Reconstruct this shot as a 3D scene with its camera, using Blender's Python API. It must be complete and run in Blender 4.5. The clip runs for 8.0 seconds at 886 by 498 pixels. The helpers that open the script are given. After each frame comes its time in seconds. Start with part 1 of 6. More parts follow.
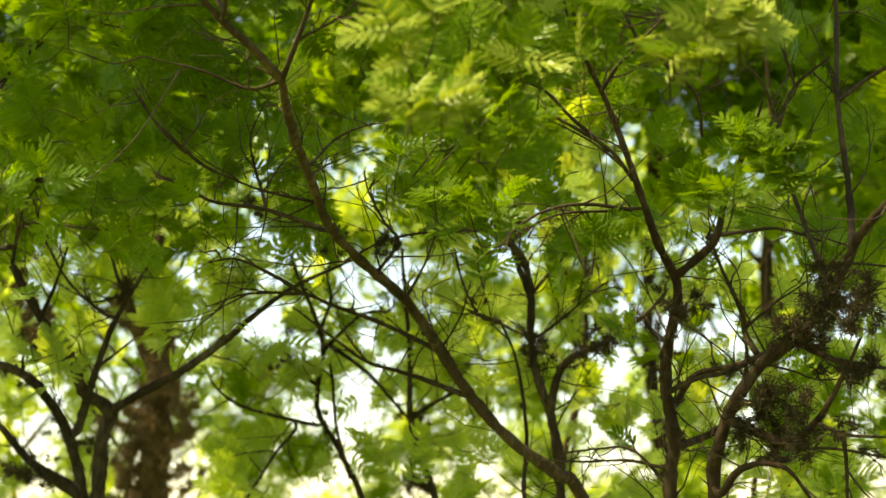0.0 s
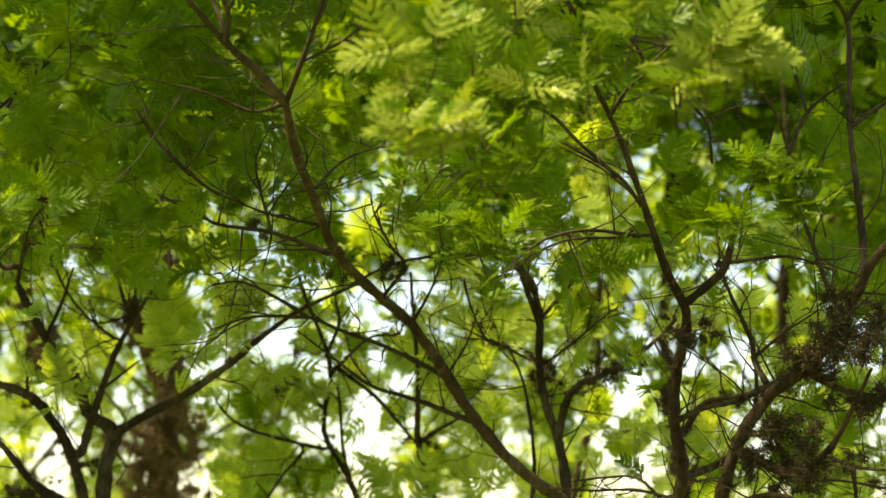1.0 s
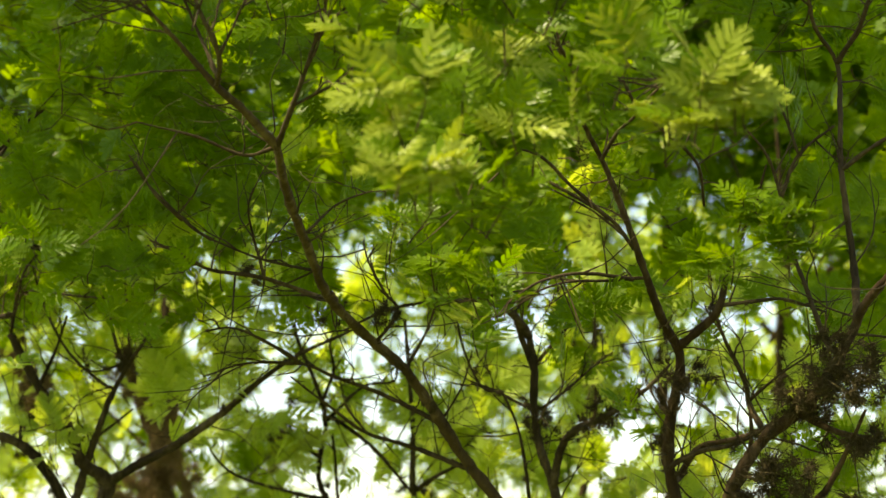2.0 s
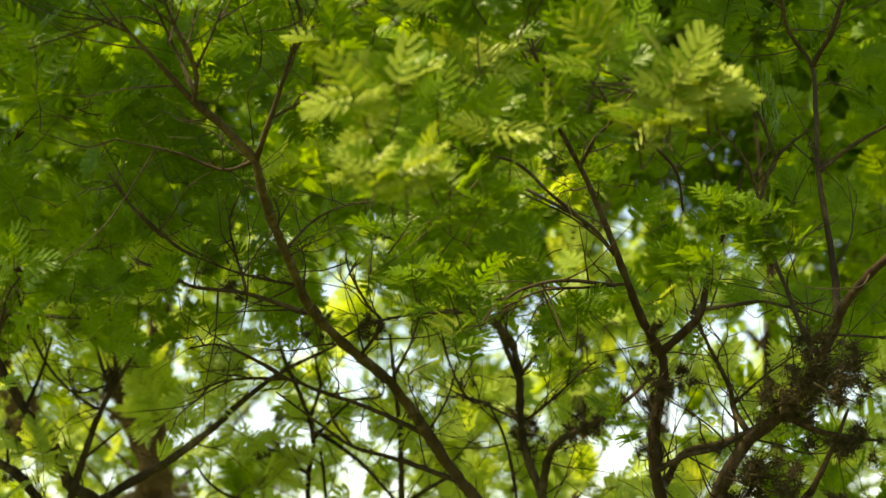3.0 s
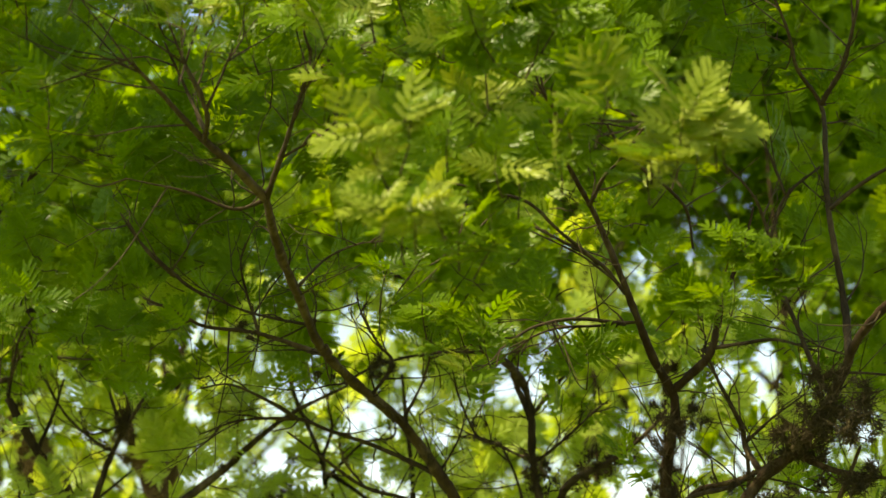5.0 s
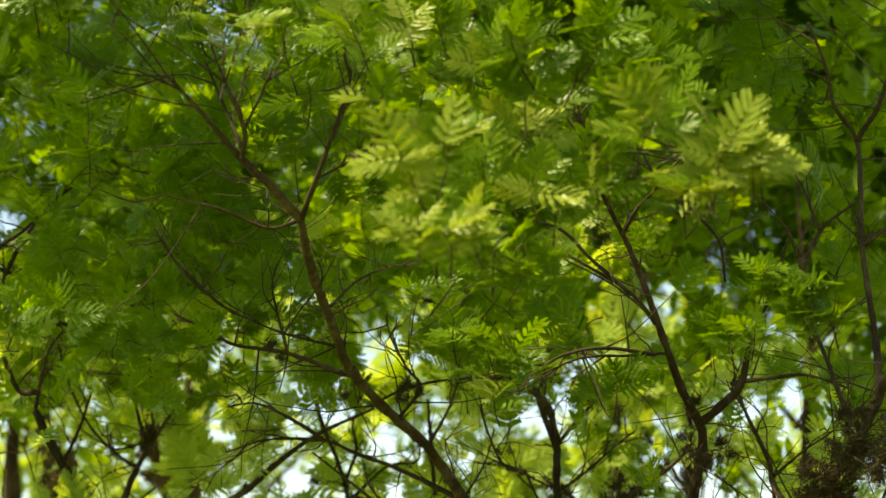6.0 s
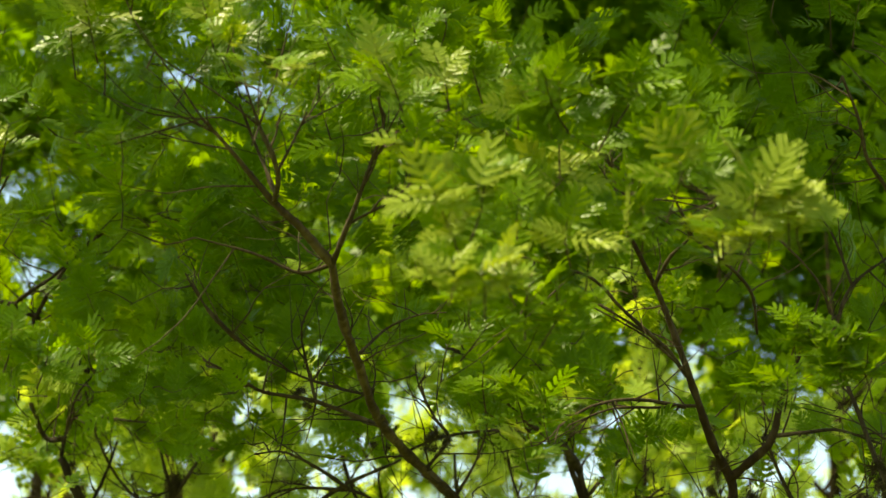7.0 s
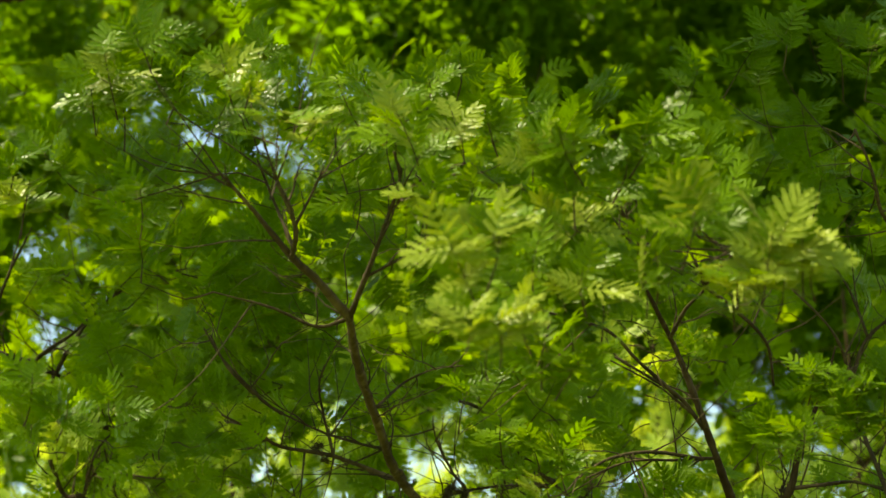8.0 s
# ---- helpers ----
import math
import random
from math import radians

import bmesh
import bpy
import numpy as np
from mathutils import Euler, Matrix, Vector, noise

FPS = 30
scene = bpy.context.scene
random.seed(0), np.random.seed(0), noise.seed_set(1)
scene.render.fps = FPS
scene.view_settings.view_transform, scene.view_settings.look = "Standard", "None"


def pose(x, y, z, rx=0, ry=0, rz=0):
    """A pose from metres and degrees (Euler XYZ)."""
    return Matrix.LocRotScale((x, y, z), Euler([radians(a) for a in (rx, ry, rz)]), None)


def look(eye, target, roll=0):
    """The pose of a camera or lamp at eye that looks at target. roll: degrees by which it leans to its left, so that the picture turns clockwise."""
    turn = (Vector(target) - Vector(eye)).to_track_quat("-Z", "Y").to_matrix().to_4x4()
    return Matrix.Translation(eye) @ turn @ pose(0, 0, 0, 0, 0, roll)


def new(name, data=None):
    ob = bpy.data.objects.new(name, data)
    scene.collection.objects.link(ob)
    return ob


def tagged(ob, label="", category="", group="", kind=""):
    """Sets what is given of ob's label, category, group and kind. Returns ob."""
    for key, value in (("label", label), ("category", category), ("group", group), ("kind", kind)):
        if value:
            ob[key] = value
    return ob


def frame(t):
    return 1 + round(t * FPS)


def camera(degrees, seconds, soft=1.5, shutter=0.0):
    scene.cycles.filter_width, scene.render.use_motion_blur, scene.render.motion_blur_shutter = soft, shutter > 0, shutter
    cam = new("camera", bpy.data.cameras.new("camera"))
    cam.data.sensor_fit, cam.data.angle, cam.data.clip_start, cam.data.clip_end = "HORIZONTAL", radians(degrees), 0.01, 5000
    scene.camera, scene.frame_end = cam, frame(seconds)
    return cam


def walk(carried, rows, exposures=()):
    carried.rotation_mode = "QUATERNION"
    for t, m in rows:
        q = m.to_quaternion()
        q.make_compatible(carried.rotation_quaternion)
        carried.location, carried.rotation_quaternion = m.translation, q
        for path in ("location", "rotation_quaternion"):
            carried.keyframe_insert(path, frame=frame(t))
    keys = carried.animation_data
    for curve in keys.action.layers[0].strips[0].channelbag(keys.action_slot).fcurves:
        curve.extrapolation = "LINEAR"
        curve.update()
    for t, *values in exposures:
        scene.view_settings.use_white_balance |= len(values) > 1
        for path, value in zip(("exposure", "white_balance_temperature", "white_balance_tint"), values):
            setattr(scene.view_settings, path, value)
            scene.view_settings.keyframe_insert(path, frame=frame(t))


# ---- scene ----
cam = camera(30, 8.0, 1.5)


def aim(x, y, z, pitch, yaw, lean):
    """A camera pose from its place, its tilt above the horizon, its turn and its lean."""
    return pose(x, y, z, 90 + pitch, 0, yaw) @ pose(0, 0, 0, 0, 0, lean)


walk(cam, [
    (0.0, aim(-0.000, -0.000, 1.700, 10.00, 0.00, 0.00)),
    (0.5, aim(0.023, 0.038, 1.721, 10.20, 0.42, 0.33)),
    (1.0, aim(0.037, 0.050, 1.728, 10.64, 0.67, 0.65)),
    (1.5, aim(0.044, 0.062, 1.718, 11.75, 0.69, 0.61)),
    (3.0, aim(0.075, 0.051, 1.663, 13.31, 0.23, -1.12)),
    (3.5, aim(0.081, 0.065, 1.662, 13.67, 0.10, -1.93)),
    (4.0, aim(0.088, 0.072, 1.652, 14.08, 0.17, -1.95)),
    (5.5, aim(0.080, 0.039, 1.641, 15.35, 1.15, -0.32)),
    (6.0, aim(0.063, 0.044, 1.636, 15.83, 1.57, 0.72)),
    (6.5, aim(0.045, 0.054, 1.620, 16.49, 1.94, 1.47)),
    (7.0, aim(0.046, 0.069, 1.593, 18.08, 2.51, 1.77)),
    (7.5, aim(0.045, 0.066, 1.574, 19.52, 2.91, 1.34)),
    (8.0, aim(0.049, 0.047, 1.562, 20.21, 3.20, 1.66)),
], [(0.0, 1.76, 9300, 8), (5.0, 1.6, 9300, 7), (8.0, 1.63, 9300, -5)])
cam.data.dof.use_dof = True
cam.data.dof.focus_distance = 4.6
cam.data.dof.aperture_fstop = 2.7

# ---- light ----
SUN_HEIGHT, SUN_TURN = 60, -100
world = bpy.data.worlds.new("sky")
scene.world = world
world.use_nodes = True
sky = world.node_tree.nodes.new("ShaderNodeTexSky")
sky.sky_type, sky.sun_disc = "NISHITA", False
sky.sun_elevation, sky.sun_rotation = radians(SUN_HEIGHT), radians(SUN_TURN)
sky.air_density, sky.dust_density, sky.ozone_density = 1.0, 0.4, 1.2
back = world.node_tree.nodes["Background"]
back.inputs["Strength"].default_value = 0.105
world.node_tree.links.new(sky.outputs[0], back.inputs[0])
sun = new("sun", bpy.data.lights.new("sun", "SUN"))
sun.data.energy, sun.data.angle, sun.data.color = 4.2, radians(1.0), (1.0, 0.95, 0.86)
toward = Vector((math.sin(radians(SUN_TURN)) * math.cos(radians(SUN_HEIGHT)),
                 math.cos(radians(SUN_TURN)) * math.cos(radians(SUN_HEIGHT)), math.sin(radians(SUN_HEIGHT))))
sun.matrix_world = look(toward * 40, (0, 0, 0))

# ---- materials ----


def ramp(nodes, stops):
    node = nodes.new("ShaderNodeValToRGB")
    while len(node.color_ramp.elements) < len(stops):
        node.color_ramp.elements.new(0.5)
    for e, (at, colour) in zip(node.color_ramp.elements, stops):
        e.position, e.color = at, (*colour, 1)
    return node


def leaf_material(name, low, mid, high, through_light, glow_colour, gloss=0.33):
    """Thin leaf: glossy skin over diffuse, with light passing through; tone varies by leaflet, leaf and patch."""
    mat = bpy.data.materials.new(name)
    mat.use_nodes = True
    n, l = mat.node_tree.nodes, mat.node_tree.links
    skin = n["Principled BSDF"]
    geo, info, tex = n.new("ShaderNodeNewGeometry"), n.new("ShaderNodeObjectInfo"), n.new("ShaderNodeTexNoise")
    co = n.new("ShaderNodeTexCoord")
    l.new(co.outputs["Object"], tex.inputs["Vector"])
    tex.inputs["Scale"].default_value, tex.inputs["Detail"].default_value = 6.0, 3.0
    a = n.new("ShaderNodeMath"); a.operation = "MULTIPLY_ADD"
    l.new(geo.outputs["Random Per Island"], a.inputs[0]); a.inputs[1].default_value = 0.14
    b = n.new("ShaderNodeMath"); b.operation = "MULTIPLY_ADD"
    l.new(info.outputs["Random"], b.inputs[0]); b.inputs[1].default_value = 0.2
    c = n.new("ShaderNodeMath"); c.operation = "MULTIPLY_ADD"
    l.new(tex.outputs["Fac"], c.inputs[0]); c.inputs[1].default_value, c.inputs[2].default_value = 0.9, -0.12
    l.new(c.outputs[0], b.inputs[2]); l.new(b.outputs[0], a.inputs[2])
    tone = ramp(n, ((0.0, low), (0.5, mid), (1.0, high)))
    l.new(a.outputs[0], tone.inputs[0])
    l.new(tone.outputs[0], skin.inputs["Base Color"])
    skin.inputs["Roughness"].default_value = gloss
    skin.inputs["Specular IOR Level"].default_value = 0.065
    tint = n.new("ShaderNodeMix"); tint.data_type = "RGBA"; tint.blend_type = "MULTIPLY"
    tint.inputs["Factor"].default_value = 1.0
    l.new(tone.outputs[0], tint.inputs["A"]); tint.inputs["B"].default_value = (*glow_colour, 1)
    pass_on = n.new("ShaderNodeBsdfTranslucent")
    l.new(tint.outputs["Result"], pass_on.inputs["Color"])
    mix = n.new("ShaderNodeMixShader"); mix.inputs[0].default_value = through_light
    l.new(skin.outputs[0], mix.inputs[1]); l.new(pass_on.outputs[0], mix.inputs[2])
    l.new(mix.outputs[0], n["Material Output"].inputs["Surface"])
    return mat


def rough_material(name, low, mid, high, scale, rough=0.85, bump=0.5, stretch=(1, 1, 0.35)):
    """Bark, fibre and earth: two scales of mottling and a relief."""
    mat = bpy.data.materials.new(name)
    mat.use_nodes = True
    n, l = mat.node_tree.nodes, mat.node_tree.links
    skin = n["Principled BSDF"]
    co, place = n.new("ShaderNodeTexCoord"), n.new("ShaderNodeMapping")
    place.inputs["Scale"].default_value = stretch
    l.new(co.outputs["Object"], place.inputs["Vector"])
    fine, wide = n.new("ShaderNodeTexNoise"), n.new("ShaderNodeTexNoise")
    for node, s in ((fine, scale), (wide, scale * 0.12)):
        l.new(place.outputs[0], node.inputs["Vector"])
        node.inputs["Scale"].default_value, node.inputs["Detail"].default_value = s, 5
    add = n.new("ShaderNodeMath"); add.operation = "MULTIPLY_ADD"
    l.new(fine.outputs["Fac"], add.inputs[0]); add.inputs[1].default_value = 0.6
    sub = n.new("ShaderNodeMath"); sub.operation = "MULTIPLY_ADD"
    l.new(wide.outputs["Fac"], sub.inputs[0]); sub.inputs[1].default_value, sub.inputs[2].default_value = 0.9, -0.25
    l.new(sub.outputs[0], add.inputs[2])
    tone = ramp(n, ((0.2, low), (0.5, mid), (0.8, high)))
    l.new(add.outputs[0], tone.inputs[0]); l.new(tone.outputs[0], skin.inputs["Base Color"])
    skin.inputs["Roughness"].default_value = rough
    skin.inputs["Specular IOR Level"].default_value = 0.12
    relief = n.new("ShaderNodeBump"); relief.inputs["Strength"].default_value = bump
    relief.inputs["Distance"].default_value = 0.01
    l.new(fine.outputs["Fac"], relief.inputs["Height"]); l.new(relief.outputs[0], skin.inputs["Normal"])
    return mat


YOUNG_LEAF = leaf_material("young_leaf", (0.06, 0.128, 0.005), (0.12, 0.212, 0.011), (0.225, 0.315, 0.028), 0.40, (1.45, 1.35, 0.5))
# Young tips, made paler to stand in for sun on the near clusters.
PALE_LEAF = leaf_material("pale_leaf", (0.155, 0.215, 0.018), (0.25, 0.315, 0.042), (0.345, 0.395, 0.085), 0.34, (1.3, 1.25, 0.5))
MATURE_LEAF = leaf_material("mature_leaf", (0.042, 0.096, 0.004), (0.08, 0.152, 0.008), (0.14, 0.21, 0.018), 0.48, (2.0, 1.9, 0.5))
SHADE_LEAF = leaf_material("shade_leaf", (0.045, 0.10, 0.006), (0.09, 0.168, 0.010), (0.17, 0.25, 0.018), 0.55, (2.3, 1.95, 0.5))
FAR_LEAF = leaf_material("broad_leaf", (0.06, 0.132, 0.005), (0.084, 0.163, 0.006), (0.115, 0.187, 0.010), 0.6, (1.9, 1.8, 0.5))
# Sun and backlight put into the colour, for far trees and undergrowth.
SUNLIT_LEAF = leaf_material("sunlit_leaf", (0.17, 0.27, 0.04), (0.28, 0.39, 0.075), (0.44, 0.49, 0.12), 0.55, (1.6, 1.45, 0.5))
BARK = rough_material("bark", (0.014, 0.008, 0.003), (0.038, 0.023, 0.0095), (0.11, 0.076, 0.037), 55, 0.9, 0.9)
# Lighter copy of the bark: sun on the leaning trunk painted in.
LIT_BARK = rough_material("lit_bark", (0.024, 0.015, 0.006), (0.062, 0.041, 0.0165), (0.15, 0.108, 0.05), 55, 0.9, 0.9)
TWIG_BARK = rough_material("twig_bark", (0.016, 0.011, 0.0045), (0.045, 0.031, 0.013), (0.11, 0.08, 0.038), 90)
SHAGGY_BARK = rough_material("shaggy_bark", (0.02, 0.012, 0.005), (0.06, 0.036, 0.016), (0.13, 0.08, 0.04), 25, 0.9, 0.9)
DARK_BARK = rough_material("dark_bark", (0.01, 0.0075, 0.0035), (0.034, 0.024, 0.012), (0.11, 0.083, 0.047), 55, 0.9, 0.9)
STALK = rough_material("leaf_stalk", (0.09, 0.10, 0.02), (0.16, 0.15, 0.04), (0.24, 0.2, 0.07), 60)
MOSS = rough_material("moss_fibre", (0.014, 0.0105, 0.0035), (0.046, 0.035, 0.012), (0.145, 0.115, 0.052), 40)
FIBRE = rough_material("brown_fibre", (0.04, 0.025, 0.008), (0.2, 0.13, 0.05), (0.38, 0.27, 0.12), 40)
GRASS = rough_material("grass_ground", (0.04, 0.07, 0.012), (0.09, 0.13, 0.025), (0.17, 0.18, 0.06), 3, 0.95, 0.8, (1, 1, 1))

# ---- building helpers ----
crowns = {}
twigs = {}
limb_lines = {}
dice = np.random.default_rng(11)


def unit(v):
    return v / (np.linalg.norm(v) + 1e-9)


def part(name, mesh, material, parent, label=""):
    """A mesh as one object under its thing."""
    if not mesh.materials:
        mesh.materials.append(material)
    ob = new(name, mesh)
    ob.parent = parent
    return tagged(ob, label)


def thing(name, label, category, group="", at=(0, 0, 0)):
    ob = new(name)
    ob.location = at
    ob.empty_display_size = 0.2
    return tagged(ob, label, category, group)


def mesh_of(name, verts, faces):
    me = bpy.data.meshes.new(name)
    me.from_pydata([tuple(v) for v in verts], [], faces)
    me.update()
    return me


def smooth_line(points, step):
    """A Catmull-Rom line through the points, with its share of the length at each place."""
    p = [np.array(q, float) for q in points]
    p = [2 * p[0] - p[1]] + p + [2 * p[-1] - p[-2]]
    line = []
    for i in range(1, len(p) - 2):
        n = max(2, int(np.linalg.norm(p[i + 1] - p[i]) / step))
        for k in range(n):
            t = k / n
            line.append(0.5 * (2 * p[i] + (p[i + 1] - p[i - 1]) * t + (2 * p[i - 1] - 5 * p[i] + 4 * p[i + 1] - p[i + 2]) * t * t
                               + (3 * p[i] - p[i - 1] - 3 * p[i + 1] + p[i + 2]) * t ** 3))
    line.append(p[-2])
    return line


def tube(points, r0, r1, sides, step, knots=0.2):
    """Verts and faces of a tapered, knobbly limb."""
    line = smooth_line(points, step)
    verts, faces = [], []
    side = np.array((0.6, 0.8, 0.1))
    for i, c in enumerate(line):
        d = line[min(i + 1, len(line) - 1)] - line[max(i - 1, 0)]
        d = d / (np.linalg.norm(d) + 1e-9)
        side = side - d * np.dot(side, d)
        side /= np.linalg.norm(side) + 1e-9
        other = np.cross(d, side)
        s = i / (len(line) - 1)
        r = (r0 * (1 - s) + r1 * s) * (1 + 0.5 * knots * noise.noise(Vector(c) * 9))
        for k in range(sides):
            a = 2 * math.pi * k / sides
            off = side * math.cos(a) + other * math.sin(a)
            verts.append(c + off * r * (1 + knots * noise.noise(Vector(c + off * 0.05) * 23) + 0.7 * knots * noise.noise(Vector(c + off * r) * 85)))
        if i:
            o = (i - 1) * sides
            faces += [(o + k, o + (k + 1) % sides, o + sides + (k + 1) % sides, o + sides + k) for k in range(sides)]
    verts.append(line[-1] + (line[-1] - line[-2]) * 0.3)
    faces.append(tuple(range(sides - 1, -1, -1)))
    o = (len(line) - 1) * sides
    faces += [(o + k, o + (k + 1) % sides, len(verts) - 1) for k in range(sides)]
    return verts, faces


def limb(tree, name, r0, r1, points):
    """One trunk or branch of a tree, from its foot to its tip."""
    limb_lines.setdefault(tree.name, []).append(np.array(smooth_line(points, 0.05)))
    verts, faces = tube(points, r0, r1, 12 if r0 > 0.015 else 8, 0.016 if points[0][1] < 7.5 else 0.04 if points[0][1] < 10 else 0.3, 0.6 if tree.name == "shaggy_tree" else 0.3)
    me = mesh_of(name, verts, faces)
    me.shade_smooth()
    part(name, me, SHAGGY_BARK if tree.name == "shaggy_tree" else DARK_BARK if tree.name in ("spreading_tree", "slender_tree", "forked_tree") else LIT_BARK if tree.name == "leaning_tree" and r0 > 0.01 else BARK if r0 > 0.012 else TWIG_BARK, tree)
    if points[0][1] < 9:
        bare_shoots(tree, points, r0)


def bare_shoots(tree, points, r0):
    """Thin leafless side shoots along a branch, kinked and forked."""
    line = smooth_line(points, 0.1)
    for a, b in zip(line, line[1:]):
        if a[2] < 1.7 or dice.uniform() > (0.4 if a[1] < 4.75 else 0.85):
            continue
        run = unit(b - a)
        way = unit(run * 0.7 + dice.normal(0, 0.6, 3) + np.array((0, 0, 0.25)))
        reach = dice.uniform(0.06, 0.36)
        elbow = a + way * reach * 0.5
        tip = elbow + unit(way + dice.normal(0, 0.4, 3)) * reach * 0.5
        near = twigs.setdefault(tree.name, (tree, []))[1]
        for _ in range(3):
            foot = a + (b - a) * dice.uniform()
            near.append((min(0.0022, r0 * 0.4), (foot, foot + unit(run * 0.4 + dice.normal(0, 0.7, 3)) * (r0 * 0.7 + dice.uniform(0.008, 0.03)))))
        near.append((min(0.0034, r0 * 0.5), (a, a + way * reach * 0.25 + dice.normal(0, 0.006, 3), elbow, tip)))
        for start in (elbow, a + way * reach * 0.3, tip)[:int(dice.integers(1, 4))]:
            turn = unit(way + dice.normal(0, 0.7, 3))
            bend = start + turn * reach * dice.uniform(0.2, 0.35)
            near.append((0.0017, (start, bend, bend + unit(turn + dice.normal(0, 0.5, 3)) * reach * dice.uniform(0.15, 0.35))))


# ---- leaves ----


def leaf_shape(length, pairs, leaflets, width, seed, slim=0.19):
    """A feathery twice-divided leaf along x: verts and faces of its leaflets, then of its stalks."""
    rnd = random.Random(seed)
    verts, faces, stalk_v, stalk_f = [], [], [], []

    def stalk(a, b, w):
        d = (b - a).normalized()
        s, u = d.cross(Vector((0, 0, 1))).normalized() * w, Vector((0, 0, w))
        o = len(stalk_v)
        stalk_v.extend([a + s, a - s * 0.5 + u, a - s * 0.5 - u, b])
        stalk_f.extend([(o, o + 1, o + 3), (o + 1, o + 2, o + 3), (o + 2, o, o + 3)])

    bend = rnd.uniform(-0.25, -0.05)
    sway = rnd.uniform(-0.15, 0.15)

    def spine(s):
        return Vector((length * s, length * sway * s * s, length * bend * s * s))

    stalk(spine(0), spine(0.5), 0.0011)
    stalk(spine(0.45), spine(1), 0.0009)
    for i in range(pairs):
        s = 0.24 + 0.76 * i / (pairs - 1)
        reach = length * width * (0.62 + 0.38 * math.sin(math.pi * min(1, 0.2 + 0.75 * i / (pairs - 1)))) * rnd.uniform(0.88, 1.08)
        lean = radians(66 - 34 * i / (pairs - 1) + rnd.uniform(-6, 6))
        for flank in (-1, 1):
            root = spine(s)
            way = Vector((math.cos(lean), flank * math.sin(lean), rnd.uniform(-0.05, 0.12)))
            drop = rnd.uniform(-0.3, -0.05)

            def rib(q):
                return root + way * reach * q + Vector((0, 0, drop * reach * q * q))

            if leaflets == 1:
                across = way.cross(Vector((0, 0, 1))).normalized() * reach * 0.16
                o = len(verts)
                verts.extend([rib(0.03), rib(0.3) + across, rib(0.8) + across * 0.85, rib(1), rib(0.8) - across * 0.85, rib(0.3) - across])
                faces.append((o, o + 1, o + 2, o + 3, o + 4, o + 5))
                continue
            stalk(rib(0), rib(0.97), 0.0006)
            for k in range(leaflets):
                q = 0.1 + 0.88 * k / (leaflets - 1)
                size = length * width * slim * (1.0 - 0.35 * max(0, q - 0.55) / 0.45) * rnd.uniform(0.85, 1.1)
                for turn in (-1, 1):
                    side = way.cross(Vector((0, 0, 1))).normalized() * turn
                    out = (way * 0.55 + side * 0.9 + Vector((0, 0, rnd.uniform(-0.05, 0.3)))).normalized()
                    broad = way * size * 0.43
                    base = rib(q)
                    o = len(verts)
                    if leaflets < 9:
                        verts.extend([base - broad, base + out * size * 0.8 - broad, base + out * size + broad * 0.5, base + broad])
                        faces.append((o, o + 1, o + 2, o + 3))
                        continue
                    verts.extend([base - broad * 0.7, base + out * size * 0.72 - broad, base + out * size + broad * 0.1,
                                  base + out * size * 0.8 + broad, base + broad * 0.8])
                    faces.append((o, o + 1, o + 2, o + 3, o + 4))
    return (np.array([tuple(v) for v in verts]), faces, np.array([tuple(v) for v in stalk_v]), stalk_f)


FINE = [leaf_shape(0.12 + 0.01 * (i % 4), 5 + (i + 1) % 3, 9, 0.56, i, 0.145) for i in range(6)]
PLAIN = [leaf_shape(0.13 + 0.011 * (i % 4), 5 + i % 2, 7, 0.58, 40 + i, 0.175) for i in range(6)]
FEATHER = [leaf_shape(0.15 + 0.012 * (i % 4), 5 + i % 3, 1, 0.58, 60 + i) for i in range(6)]
BROAD = [leaf_shape(0.44, 3, 1, 0.55, 80 + i) for i in range(4)]
# Kinds by leaf tone: light and shade put into colour, spot by spot.
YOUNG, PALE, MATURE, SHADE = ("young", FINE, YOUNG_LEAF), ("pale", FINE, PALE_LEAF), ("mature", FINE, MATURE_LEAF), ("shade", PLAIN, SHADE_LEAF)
DEEP, OLD, LIT = ("deep", FEATHER, SHADE_LEAF), ("old", PLAIN, MATURE_LEAF), ("lit", PLAIN, YOUNG_LEAF)
BACKLIT = ("light", PLAIN, SUNLIT_LEAF)
gaps = []


def sky_gap(bearing, height, width):
    """A gap where the sky shows, fitted to the camera's view: a lane from the camera, in degrees from straight ahead,
    over the horizon and to each side.
    """
    b, h = radians(bearing), radians(height)
    gaps.append((math.sin(b) * math.cos(h), math.cos(b) * math.cos(h), math.sin(h), math.cos(radians(width))))


def in_gap(base, way, length):
    """Whether a leaf beyond the nearest crowns hangs into one of the gaps."""
    if base[1] < 4.3:
        return False
    for share in (0.0, 0.5, 1.0):
        spot = base + way * length * share - VIEWPOINT
        if np.any(LANES[:, :3] @ unit(spot) > LANES[:, 3]):
            return True
    return False


sky_gap(-9.2, 26.0, 0.5)
sky_gap(-9.7, 22.7, 0.3)
sky_gap(-18.2, 18.5, 0.6)
sky_gap(-17.0, 15.9, 0.5)
sky_gap(8.8, 18.2, 0.2)
sky_gap(8.8, 16.7, 0.2)
sky_gap(8.2, 17.4, 0.1)
sky_gap(9.1, 17.6, 0.1)
sky_gap(6.3, 14.3, 0.4)
sky_gap(-9.2, 11.7, 0.4)
sky_gap(11.9, 12.8, 0.4)
sky_gap(8.0, 19.8, 0.2)
sky_gap(8.4, 19.4, 0.1)
sky_gap(10.0, 18.1, 0.1)
sky_gap(10.4, 17.6, 0.1)
sky_gap(10.2, 16.8, 0.2)
sky_gap(10.6, 16.1, 0.1)
sky_gap(9.8, 15.9, 0.1)
